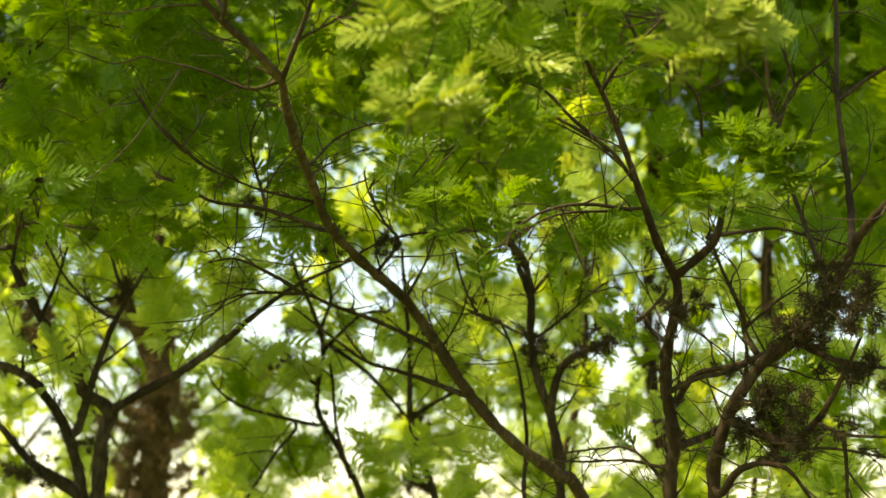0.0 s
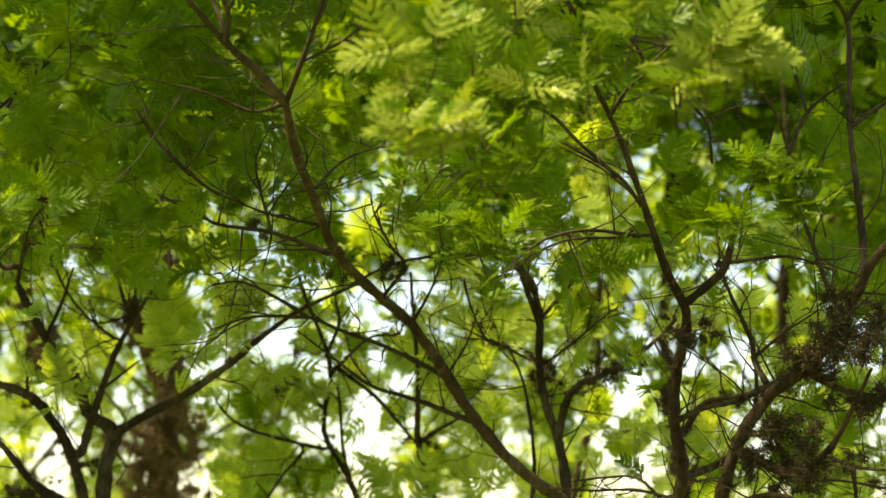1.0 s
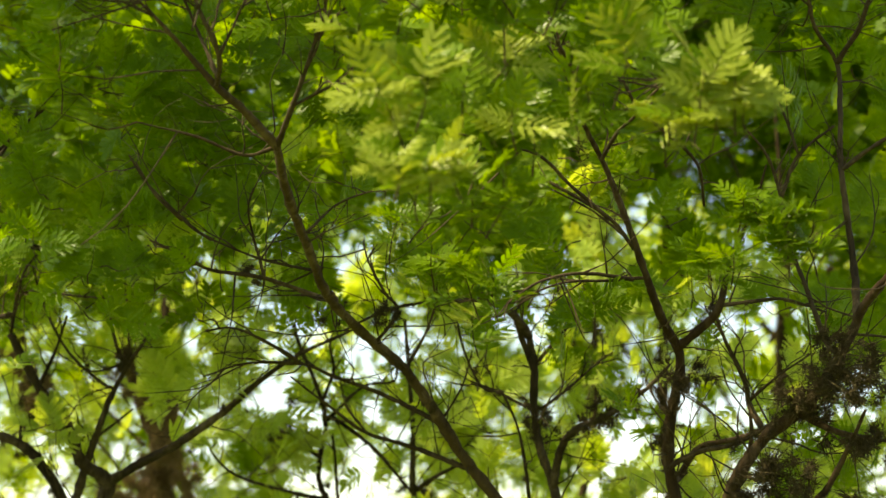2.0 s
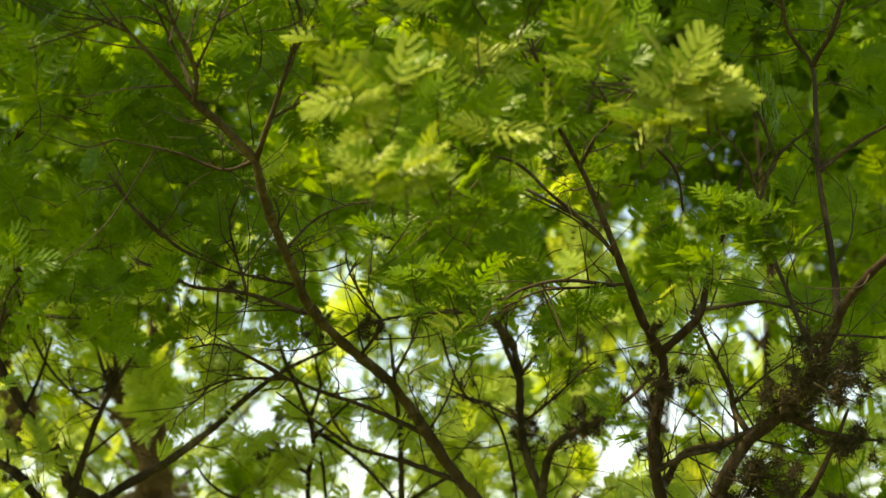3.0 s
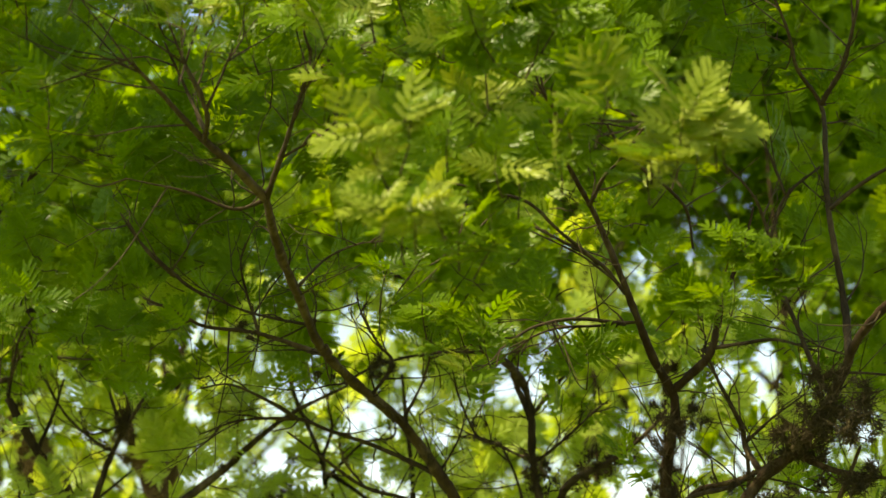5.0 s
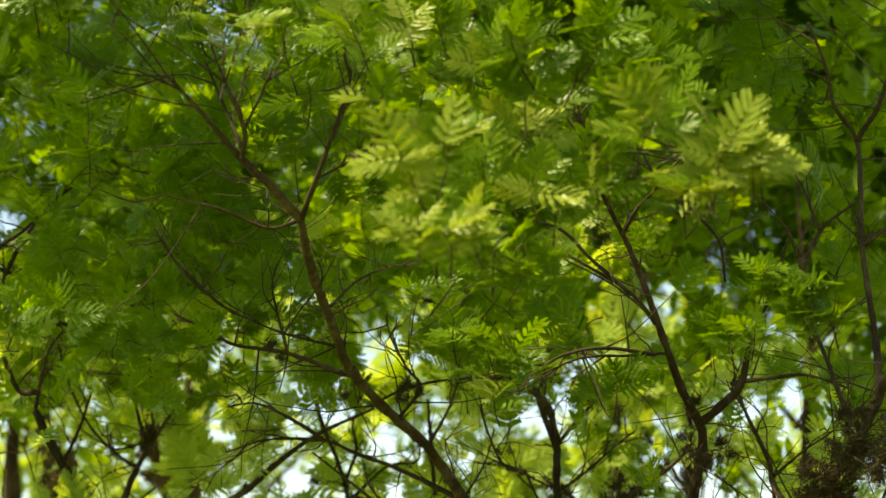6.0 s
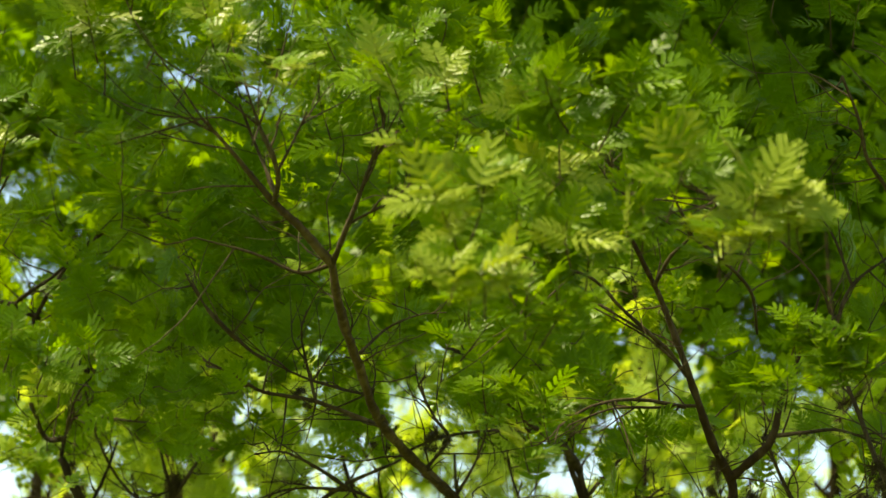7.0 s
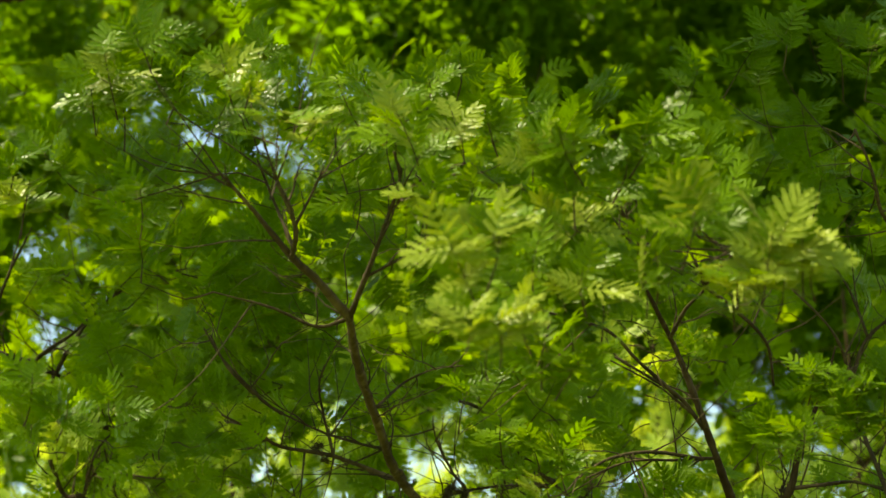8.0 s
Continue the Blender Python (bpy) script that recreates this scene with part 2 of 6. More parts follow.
sky_gap(9.3, 17.0, 0.1)
sky_gap(8.2, 13.9, 0.2)
sky_gap(8.3, 13.3, 0.1)
sky_gap(11.2, 15.1, 0.1)
sky_gap(11.0, 14.5, 0.1)
sky_gap(12.1, 19.4, 0.1)
sky_gap(11.8, 20.1, 0.1)
sky_gap(-7.1, 23.1, 0.2)
sky_gap(-8.1, 22.6, 0.1)
sky_gap(0.6, 19.2, 0.2)
sky_gap(-13.8, 19.9, 0.1)
sky_gap(-2.9, 22.8, 0.1)
sky_gap(-15.6, 17.1, 0.2)
sky_gap(-16.1, 16.1, 0.2)
sky_gap(9.5, 10.2, 0.3)
sky_gap(7.8, 7.6, 0.6)
sky_gap(-6.6, 7.7, 0.7)
sky_gap(-3.5, 9.5, 0.5)
sky_gap(-13.7, 10.7, 0.3)
sky_gap(-4.3, 13.2, 0.4)
sky_gap(12.5, 7.1, 0.4)
sky_gap(-1.1, 18.4, 0.1)
sky_gap(-13.5, 19.6, 0.1)
sky_gap(-4.6, 6.9, 0.3)
sky_gap(-3.5, 5.9, 0.5)
sky_gap(9.3, 9.9, 0.4)
sky_gap(4.7, 9.9, 0.4)
sky_gap(-8.8, 9.2, 0.4)
sky_gap(-9.3, 6.9, 0.3)
sky_gap(14.1, 5.0, 0.4)
sky_gap(-7.2, 12.5, 0.3)
sky_gap(-14.4, 9.1, 0.3)
sky_gap(-11.7, 5.7, 0.3)
sky_gap(3.6, 7.5, 0.2)
sky_gap(3.8, 6.5, 0.2)
sky_gap(5.6, 9.2, 0.2)
sky_gap(7.5, 6.8, 0.2)
sky_gap(2.0, 5.9, 0.2)
sky_gap(5.0, 5.7, 0.2)
sky_gap(-3.5, 8.9, 0.3)
sky_gap(-5.0, 4.4, 0.3)
sky_gap(-2.6, 4.0, 0.4)
sky_gap(6.2, 8.5, 0.3)
sky_gap(8.1, 7.1, 0.3)
sky_gap(9.3, 7.6, 0.2)
sky_gap(4.8, 3.6, 0.2)
sky_gap(0.9, 2.3, 0.3)
sky_gap(-14.1, 4.1, 0.3)
sky_gap(-8.3, 4.8, 0.2)
sky_gap(-11.3, 2.1, 0.2)
sky_gap(-14.3, 2.0, 0.3)
VIEWPOINT, LANES = np.array((0.05, 0.05, 1.65)), np.array(gaps)


def hang(tree, kind, base, way, face, size):
    """Notes one leaf of a tree: its base, the way it grows, the way its upper face looks."""
    way = unit(way)
    if in_gap(base, way, size * (0.44 if kind[1] is BROAD else 0.13)):
        return
    face = unit(face - way * np.dot(face, way))
    m = np.column_stack((way, np.cross(face, way), face)) * size
    crowns.setdefault((tree.name, kind[0]), (tree, kind, []))[2].append((int(dice.integers(len(kind[1]))), m, base))


def spray(tree, kind, centre, reach, count):
    """Twigs that fan out inside an ellipsoid, with leaves to both sides along them."""
    centre, reach = np.array(centre), np.array(reach)
    left = count
    while left > 0:
        here = min(left, int(dice.integers(4, 8)))
        left -= here
        a = centre + dice.normal(0, 0.25, 3) * reach + np.array((0, 0, -0.4 * reach[2]))
        b = centre + unit(dice.normal(0, 1, 3) + np.array((0, -0.2, 0.35))) * reach * dice.uniform(0.6, 1.05)
        run = b - a
        mid = (a + b) / 2 + np.array((0, 0, -0.12)) * np.linalg.norm(run)
        twigs.setdefault(tree.name, (tree, []))[1].append((0.0024, (a, (a + mid) / 2 + dice.normal(0, 0.008, 3), mid, b)))
        for k in range(here):
            s = 0.45 + 0.55 * (k + 0.7) / here
            base = a * (1 - s) ** 2 + 2 * mid * s * (1 - s) + b * s * s
            flat = unit(np.cross(run, (0, 0, 1)) + dice.normal(0, 0.2, 3)) * (1 if k % 2 else -1)
            way = unit(run) * (0.5 + 0.6 * s) + flat * (1.15 - 0.55 * s) + dice.normal(0, 0.3, 3) + np.array((0, 0, 0.75 if kind is LIT else 0.25))
            face = np.array((0, -0.8, 0.5)) + dice.normal(0, 0.4, 3)
            hang(tree, kind, base, way, face, dice.uniform(0.5, 0.86) if kind is LIT else dice.uniform(0.6, 0.98))


def rosette(tree, kind, tip, reach, count, tipped=False):
    """A shoot's end: leaves that fan out from a short twig, upright or tipped over so that they are seen edge-on."""
    tip = np.array(tip, float)
    foot = tip + np.array((dice.normal(0, 0.3), dice.uniform(0.2, 0.7), -0.9)) * reach * 1.6
    twigs.setdefault(tree.name, (tree, []))[1].append((0.0024, (foot, (foot + tip) / 2 + dice.normal(0, 0.006, 3), tip)))
    wood = np.concatenate(limb_lines[tree.name])
    far = np.linalg.norm(wood - foot, axis=1)
    root = wood[dice.choice(np.flatnonzero(far < far.min() * 1.25 + 0.03))]
    span = np.linalg.norm(root - foot)
    bend, bow = (root * (1 - q) + foot * q + dice.normal(0, 0.045, 3) * span - np.array((0, 0, 0.06)) * span for q in (0.35, 0.7))
    if span < 0.5:
        twigs[tree.name][1].append((0.0028, (root, bend, bow, foot)))
    count += 2
    for k in range(count):
        s = dice.uniform(0.35, 1.0)
        grown = kind if dice.uniform() < 0.6 else YOUNG if kind is PALE else MATURE
        base = foot * (1 - s) + tip * s + dice.normal(0, 0.1, 3) * reach
        turn = radians(90 + (k - (count - 1) / 2) * 190 / count + dice.normal(0, 14))
        rise = 0.55 if tipped else 1.0
        way = np.array((math.cos(turn), dice.normal(-0.15, 0.3), math.sin(turn) * rise + 0.1))
        face = np.array((-0.15, -0.45, 0.9) if tipped else (-0.1, -0.85, 0.5)) + dice.normal(0, 0.28, 3)
        hang(tree, grown, base - unit(way) * reach * 0.15, way, face, min(0.7, reach / 0.1 * dice.uniform(0.68, 1.05)))


def joined(shapes, placed, first):
    """Verts and faces of many leaves as arrays; first picks leaflets or stalks."""
    vs, fs, o = [], [], 0
    for which, m, base in placed:
        v, f = shapes[which][first], shapes[which][first + 1]
        vs.append(v @ m.T + base)
        fs.append(np.array(f) + o)
        o += len(v)
    return np.concatenate(vs), np.concatenate(fs)


def fast_mesh(name, verts, faces):
    me = bpy.data.meshes.new(name)
    n, w = faces.shape
    me.vertices.add(len(verts)); me.vertices.foreach_set("co", verts.astype(np.float32).ravel())
    me.loops.add(n * w); me.loops.foreach_set("vertex_index", faces.astype(np.int32).ravel())
    me.polygons.add(n); me.polygons.foreach_set("loop_start", (np.arange(n) * w).astype(np.int32))
    me.update(calc_edges=True)
    return me


def leaf_mesh(shape, material):
    """One leaf with its stalks as a mesh that many leaves share."""
    v, f, sv, sf = shape
    me = mesh_of("leaf", np.concatenate((v, sv)), [tuple(q) for q in f] + [tuple(i + len(v) for i in q) for q in sf])
    me.materials.append(material)
    me.materials.append(STALK)
    me.polygons.foreach_set("material_index", [0] * len(f) + [1] * len(sf))
    return me


def grow_crowns():
    """Hangs the noted leaves: the nearest of a tree one by one, the rest as its foliage."""
    shared = {}
    singles = {}
    for (name, key), (tree, kind, placed) in crowns.items():
        placed.sort(key=lambda q: q[2][1])
        room = max(0, 290 - singles.get(name, 0)) if kind[1] is FINE or kind[1] is PLAIN else 0
        for which, m, base in placed[:room]:
            if (key, which) not in shared:
                shared[key, which] = leaf_mesh(kind[1][which], kind[2])
            ob = part("leaf", shared[key, which], kind[2], tree)
            mat = Matrix(m.tolist()).to_4x4()
            mat.translation = base
            ob.matrix_basis = mat
        singles[name] = singles.get(name, 0) + min(room, len(placed))
        if len(placed) > room:
            tagged(part("foliage", fast_mesh("foliage", *joined(kind[1], placed[room:], 0)), kind[2], tree), kind="stuff")
            if key in ("young", "pale", "mature", "shade", "light", "old", "lit"):
                tagged(part("stalk_mass", fast_mesh("stalk_mass", *joined(kind[1], placed[room:], 2)), STALK, tree), kind="stuff")
    for name, (tree, runs) in twigs.items():
        vs, fs = [], []
        for r, line in runs:
            v, f = tube(line, r, r * 0.35, 5 if r > 0.0023 else 3, 0.05, 0.2)
            o = len(vs)
            vs += v
            fs += [tuple(i + o for i in q) for q in f]
        tagged(part("fine_wood", mesh_of("fine_wood", vs, fs), TWIG_BARK, tree), kind="stuff")


def moss_shape(seed, blades):
    """A tuft of thin curling blades, about one unit wide to each side."""
    rnd = random.Random(seed)
    verts, faces = [], []
    for _ in range(blades):
        d = Vector((rnd.gauss(0, 1), rnd.gauss(0, 1), rnd.gauss(0, 1))).normalized()
        root = Vector((rnd.gauss(0, 0.24), rnd.gauss(0, 0.24), rnd.gauss(0, 0.16)))
        curl = Vector((rnd.gauss(0, 1), rnd.gauss(0, 1), rnd.gauss(0, 0.7) - 0.2)) * 0.36
        side = d.cross(curl).normalized() * rnd.uniform(0.03, 0.062)
        reach = rnd.uniform(0.3, 1.1) * (1.7 if rnd.random() < 0.22 else 1)
        o = len(verts)
        for q in (0, 0.35, 0.7):
            c = root + d * reach * q + curl * q * q
            w = side * (1 - q * 0.8)
            verts += [c + w, c - w]
        verts.append(root + d * reach + curl)
        faces += [(o, o + 1, o + 3, o + 2), (o + 2, o + 3, o + 5, o + 4), (o + 4, o + 5, o + 6)]
    return mesh_of("tuft", verts, faces)


# ---- ground ----
def build_ground():
    me = bpy.data.meshes.new("ground")
    bm = bmesh.new()
    bmesh.ops.create_grid(bm, x_segments=60, y_segments=60, size=1)
    for v in bm.verts:
        r = max(abs(v.co.x), abs(v.co.y))
        s = 12 + 1500 * r ** 3
        v.co = Vector((v.co.x * s, v.co.y * s, 0))
        v.co.z = 0.04 * noise.noise(v.co * 0.4)
    bm.to_mesh(me)
    bm.free()
    me.materials.append(GRASS)
    tagged(new("ground", me), "uneven grassy ground under the trees", "ground", kind="structure")


build_ground()

# ---- trees ----
leaning_tree = thing("leaning_tree", "slender leaning tree with brown bark and feathery leaves", "tree", "feathery trees")
upright_tree = thing("upright_tree", "upright forked tree with pale young feathery leaves", "tree", "feathery trees")
mossy_tree = thing("mossy_tree", "crooked brown tree hung with dark moss clumps", "tree", "feathery trees")
forked_tree = thing("forked_tree", "thin dark forked tree behind the leaning tree", "tree", "feathery trees")
slender_tree = thing("slender_tree", "thin dark twiggy tree with bare side shoots", "tree", "feathery trees")
spreading_tree = thing("spreading_tree", "dark spreading tree with several crooked stems", "tree", "feathery trees")
shaggy_tree = thing("shaggy_tree", "thick brown trunk covered in shaggy moss", "tree")

limb(leaning_tree, "trunk", 0.0304, 0.0108, [(0.95, 6.30, -0.05), (0.90, 6.20, 0.50), (0.75, 6.00, 1.20), (0.48, 5.76, 1.84), (0.39, 5.68, 1.92), (0.22, 5.59, 2.04), (0.08, 5.50, 2.19), (-0.02, 5.37, 2.33), (-0.12, 5.25, 2.46), (-0.253, 5.03, 2.55), (-0.334, 4.76, 2.61), (-0.372, 4.49, 2.70), (-0.406, 4.28, 2.79), (-0.41, 4.06, 2.85)])
limb(leaning_tree, "branch", 0.0129, 0.0034, [(-0.41, 4.06, 2.85), (-0.48, 3.95, 2.91), (-0.54, 3.88, 2.95), (-0.64, 3.78, 3.05), (-0.70, 3.71, 3.10)])
limb(leaning_tree, "branch", 0.0069, 0.0027, [(-0.54, 3.88, 2.95), (-0.52, 3.77, 2.99), (-0.56, 3.70, 3.08), (-0.59, 3.64, 3.16)])
limb(leaning_tree, "branch", 0.0041, 0.0021, [(-0.52, 3.77, 2.99), (-0.48, 3.75, 3.07), (-0.45, 3.71, 3.12)])
limb(leaning_tree, "branch", 0.0086, 0.0034, [(-0.41, 4.06, 2.85), (-0.36, 3.94, 2.92), (-0.30, 3.84, 3.05), (-0.27, 3.77, 3.11), (-0.28, 3.71, 3.16)])
limb(leaning_tree, "branch", 0.0042, 0.0021, [(-0.36, 3.94, 2.92), (-0.25, 3.85, 2.95), (-0.19, 3.78, 2.98)])
limb(leaning_tree, "branch", 0.0042, 0.0021, [(-0.30, 3.84, 3.05), (-0.24, 3.78, 3.10), (-0.18, 3.73, 3.12)])
limb(leaning_tree, "branch", 0.0103, 0.0032, [(-0.32, 4.76, 2.61), (-0.34, 4.97, 2.63), (-0.53, 4.88, 2.68), (-0.68, 4.81, 2.69), (-0.74, 4.72, 2.71), (-0.83, 4.64, 2.74)])
limb(leaning_tree, "branch", 0.0067, 0.0024, [(-0.34, 4.63, 2.66), (-0.38, 4.86, 2.70), (-0.52, 4.70, 2.70), (-0.64, 4.54, 2.72)])
limb(leaning_tree, "branch", 0.0051, 0.0020, [(-0.53, 4.88, 2.68), (-0.56, 4.83, 2.79), (-0.57, 4.76, 2.86), (-0.55, 4.70, 2.91)])
limb(leaning_tree, "branch", 0.0093, 0.0026, [(-0.01, 5.39, 2.31), (-0.21, 5.42, 2.41), (-0.35, 5.34, 2.45), (-0.45, 5.26, 2.48), (-0.62, 5.19, 2.47), (-0.74, 5.13, 2.42)])
limb(leaning_tree, "branch", 0.0071, 0.0026, [(-0.45, 5.26, 2.48), (-0.53, 5.14, 2.52), (-0.64, 5.06, 2.56), (-0.72, 5.00, 2.54)])
limb(leaning_tree, "branch", 0.0096, 0.0026, [(0.09, 5.51, 2.17), (-0.11, 5.56, 2.25), (-0.25, 5.42, 2.28), (-0.35, 5.28, 2.34), (-0.47, 5.13, 2.42)])
limb(leaning_tree, "branch", 0.0046, 0.0018, [(-0.25, 5.42, 2.28), (-0.32, 5.40, 2.37), (-0.29, 5.34, 2.40)])
limb(leaning_tree, "branch", 0.0046, 0.0015, [(-0.40, 4.24, 2.80), (-0.46, 4.38, 2.87), (-0.48, 4.35, 2.86)])
limb(leaning_tree, "branch", 0.0048, 0.0015, [(-0.37, 4.46, 2.72), (-0.30, 4.55, 2.82), (-0.21, 4.48, 2.84), (-0.13, 4.41, 2.83)])
limb(leaning_tree, "branch", 0.0058, 0.0021, [(-0.41, 4.06, 2.85), (-0.50, 4.10, 2.84), (-0.61, 4.04, 2.87), (-0.75, 3.98, 2.89)])
limb(leaning_tree, "branch", 0.0055, 0.0023, [(-0.64, 4.54, 2.72), (-0.69, 4.53, 2.75), (-0.77, 4.48, 2.82), (-0.82, 4.44, 2.87), (-0.85, 4.39, 2.92)])
limb(leaning_tree, "branch", 0.0047, 0.0023, [(-0.72, 4.52, 2.77), (-0.79, 4.46, 2.83), (-0.83, 4.39, 2.90)])
limb(leaning_tree, "branch", 0.0054, 0.0021, [(-0.12, 5.25, 2.46), (-0.05, 5.26, 2.60), (-0.02, 5.20, 2.71), (-0.05, 5.15, 2.76)])
limb(leaning_tree, "branch", 0.0062, 0.0021, [(-0.21, 5.10, 2.52), (-0.14, 5.09, 2.62), (-0.18, 5.04, 2.67), (-0.23, 4.98, 2.76), (-0.24, 4.93, 2.81)])
limb(leaning_tree, "branch", 0.0046, 0.0018, [(-0.01, 5.39, 2.31), (0.06, 5.38, 2.43), (0.09, 5.31, 2.53)])
limb(leaning_tree, "branch", 0.0056, 0.0027, [(-0.53, 3.86, 2.96), (-0.59, 3.89, 3.09), (-0.63, 3.81, 3.18)])
limb(upright_tree, "trunk", 0.0400, 0.0030, [(0.72, 5.00, -0.05), (0.72, 4.95, 0.60), (0.70, 4.92, 1.20), (0.68, 5.00, 1.82), (0.69, 4.95, 1.99), (0.66, 4.90, 2.16), (0.67, 4.86, 2.29), (0.69, 4.82, 2.40), (0.68, 4.79, 2.46), (0.615, 4.70, 2.56), (0.548, 4.59, 2.71), (0.49, 4.52, 2.84), (0.44, 4.45, 2.93), (0.35, 4.27, 3.04), (0.32, 4.19, 3.11), (0.30, 4.11, 3.18)])
limb(upright_tree, "branch", 0.0149, 0.0032, [(0.68, 4.79, 2.46), (0.74, 4.75, 2.51), (0.79, 4.71, 2.56), (0.82, 4.66, 2.69), (0.88, 4.60, 2.83), (0.91, 4.55, 2.94)])
limb(upright_tree, "branch", 0.0066, 0.0032, [(0.79, 4.71, 2.56), (0.78, 4.78, 2.58), (0.89, 4.75, 2.59), (0.98, 4.71, 2.59), (1.09, 4.69, 2.55)])
limb(upright_tree, "branch", 0.0135, 0.0040, [(0.67, 4.91, 2.10), (0.71, 5.05, 2.11), (0.76, 4.97, 2.19), (0.89, 4.90, 2.22), (1.01, 4.82, 2.28), (1.11, 4.74, 2.35)])
limb(upright_tree, "branch", 0.0100, 0.0041, [(0.93, 4.87, 2.24), (0.91, 4.95, 2.32), (0.89, 4.90, 2.38), (0.82, 4.84, 2.51), (0.78, 4.78, 2.59)])
limb(upright_tree, "branch", 0.0050, 0.0025, [(0.91, 4.94, 2.33), (0.98, 4.88, 2.39), (1.07, 4.82, 2.45)])
limb(upright_tree, "branch", 0.0135, 0.0042, [(0.69, 4.96, 1.97), (0.83, 5.06, 2.03), (0.90, 5.03, 2.11), (0.92, 4.99, 2.23), (0.91, 4.95, 2.33)])
limb(upright_tree, "branch", 0.0064, 0.0030, [(0.54, 4.59, 2.71), (0.47, 4.50, 2.77), (0.38, 4.40, 2.80), (0.28, 4.31, 2.83)])
limb(upright_tree, "branch", 0.0056, 0.0023, [(0.58, 4.65, 2.64), (0.46, 4.60, 2.62), (0.33, 4.54, 2.60), (0.21, 4.48, 2.54)])
limb(upright_tree, "branch", 0.0039, 0.0018, [(0.52, 4.56, 2.73), (0.41, 4.43, 2.78), (0.27, 4.31, 2.82)])
limb(upright_tree, "branch", 0.0062, 0.0029, [(0.46, 4.48, 2.77), (0.35, 4.36, 2.83), (0.26, 4.24, 2.88), (0.16, 4.14, 2.88), (0.05, 4.04, 2.88)])
limb(upright_tree, "branch", 0.0062, 0.0027, [(0.44, 4.45, 2.93), (0.46, 4.19, 2.93), (0.49, 4.01, 2.93), (0.44, 3.83, 2.95)])
limb(upright_tree, "branch", 0.0057, 0.0039, [(0.49, 4.01, 2.93), (0.59, 4.20, 2.93), (0.69, 4.36, 2.89), (0.73, 4.53, 2.82)])
limb(upright_tree, "branch", 0.0064, 0.0030, [(0.54, 4.63, 2.63), (0.39, 4.55, 2.63), (0.27, 4.47, 2.59), (0.18, 4.40, 2.52)])
limb(upright_tree, "branch", 0.0076, 0.0029, [(0.36, 4.30, 3.02), (0.34, 4.16, 3.09), (0.29, 4.05, 3.14), (0.27, 3.95, 3.17)])
limb(upright_tree, "branch", 0.0043, 0.0019, [(0.49, 4.01, 2.93), (0.52, 3.79, 2.92), (0.54, 3.54, 2.88)])
limb(upright_tree, "branch", 0.0100, 0.0041, [(0.66, 4.90, 2.13), (0.75, 4.86, 2.17), (0.85, 4.82, 2.19), (0.94, 4.78, 2.24)])
limb(upright_tree, "branch", 0.0051, 0.0027, [(0.68, 5.00, 1.85), (0.58, 5.06, 1.97), (0.48, 5.15, 1.98), (0.38, 5.23, 1.97)])
limb(upright_tree, "branch", 0.0051, 0.0027, [(0.68, 4.98, 1.91), (0.56, 5.07, 1.94), (0.43, 5.15, 1.94), (0.31, 5.24, 1.95)])
limb(mossy_tree, "trunk", 0.0365, 0.0090, [(0.95, 4.90, -0.05), (0.90, 4.80, 0.60), (0.84, 4.77, 1.30), (0.78, 4.80, 1.82), (0.79, 4.74, 1.98), (0.83, 4.69, 2.09), (0.90, 4.64, 2.19), (1.00, 4.57, 2.27), (1.10, 4.49, 2.43), (1.13, 4.43, 2.51), (1.18, 4.31, 2.58), (1.29, 4.30, 2.67), (1.41, 4.28, 2.79)])
limb(mossy_tree, "branch", 0.0117, 0.0040, [(1.12, 4.45, 2.49), (1.15, 4.58, 2.66), (1.13, 4.59, 2.94), (1.15, 4.65, 3.15), (1.16, 4.71, 3.30), (1.08, 4.62, 3.38), (1.04, 4.53, 3.47), (0.98, 4.44, 3.56)])
limb(mossy_tree, "branch", 0.0084, 0.0040, [(1.16, 4.71, 3.30), (1.21, 4.62, 3.38), (1.23, 4.53, 3.47), (1.24, 4.44, 3.56)])
limb(mossy_tree, "branch", 0.0080, 0.0039, [(1.13, 4.59, 2.94), (1.22, 4.53, 3.00), (1.33, 4.46, 3.05)])
limb(mossy_tree, "branch", 0.0079, 0.0032, [(1.08, 4.50, 2.40), (1.07, 4.61, 2.45), (1.03, 4.64, 2.60), (0.99, 4.67, 2.75), (0.98, 4.71, 2.89), (0.92, 4.63, 3.01), (0.78, 4.55, 3.13)])
limb(mossy_tree, "branch", 0.0066, 0.0041, [(0.98, 4.71, 2.89), (1.03, 4.68, 3.01), (1.13, 4.66, 3.09)])
limb(mossy_tree, "branch", 0.0049, 0.0025, [(1.03, 4.68, 3.01), (0.98, 4.65, 3.14), (0.92, 4.62, 3.23)])
limb(mossy_tree, "branch", 0.0129, 0.0038, [(0.78, 4.79, 1.85), (0.79, 4.75, 1.83), (0.84, 4.67, 1.90), (0.94, 4.60, 1.90), (1.01, 4.55, 1.80)])
limb(mossy_tree, "branch", 0.0159, 0.0038, [(0.81, 4.71, 2.04), (0.95, 4.61, 1.97), (1.03, 4.54, 2.03), (1.09, 4.45, 2.16), (1.11, 4.37, 2.23)])
limb(mossy_tree, "branch", 0.0126, 0.0038, [(0.98, 4.58, 2.25), (1.08, 4.53, 2.19), (1.22, 4.49, 2.16)])
limb(mossy_tree, "branch", 0.0062, 0.0030, [(1.02, 4.55, 2.02), (1.09, 4.47, 1.98), (1.19, 4.42, 1.97)])
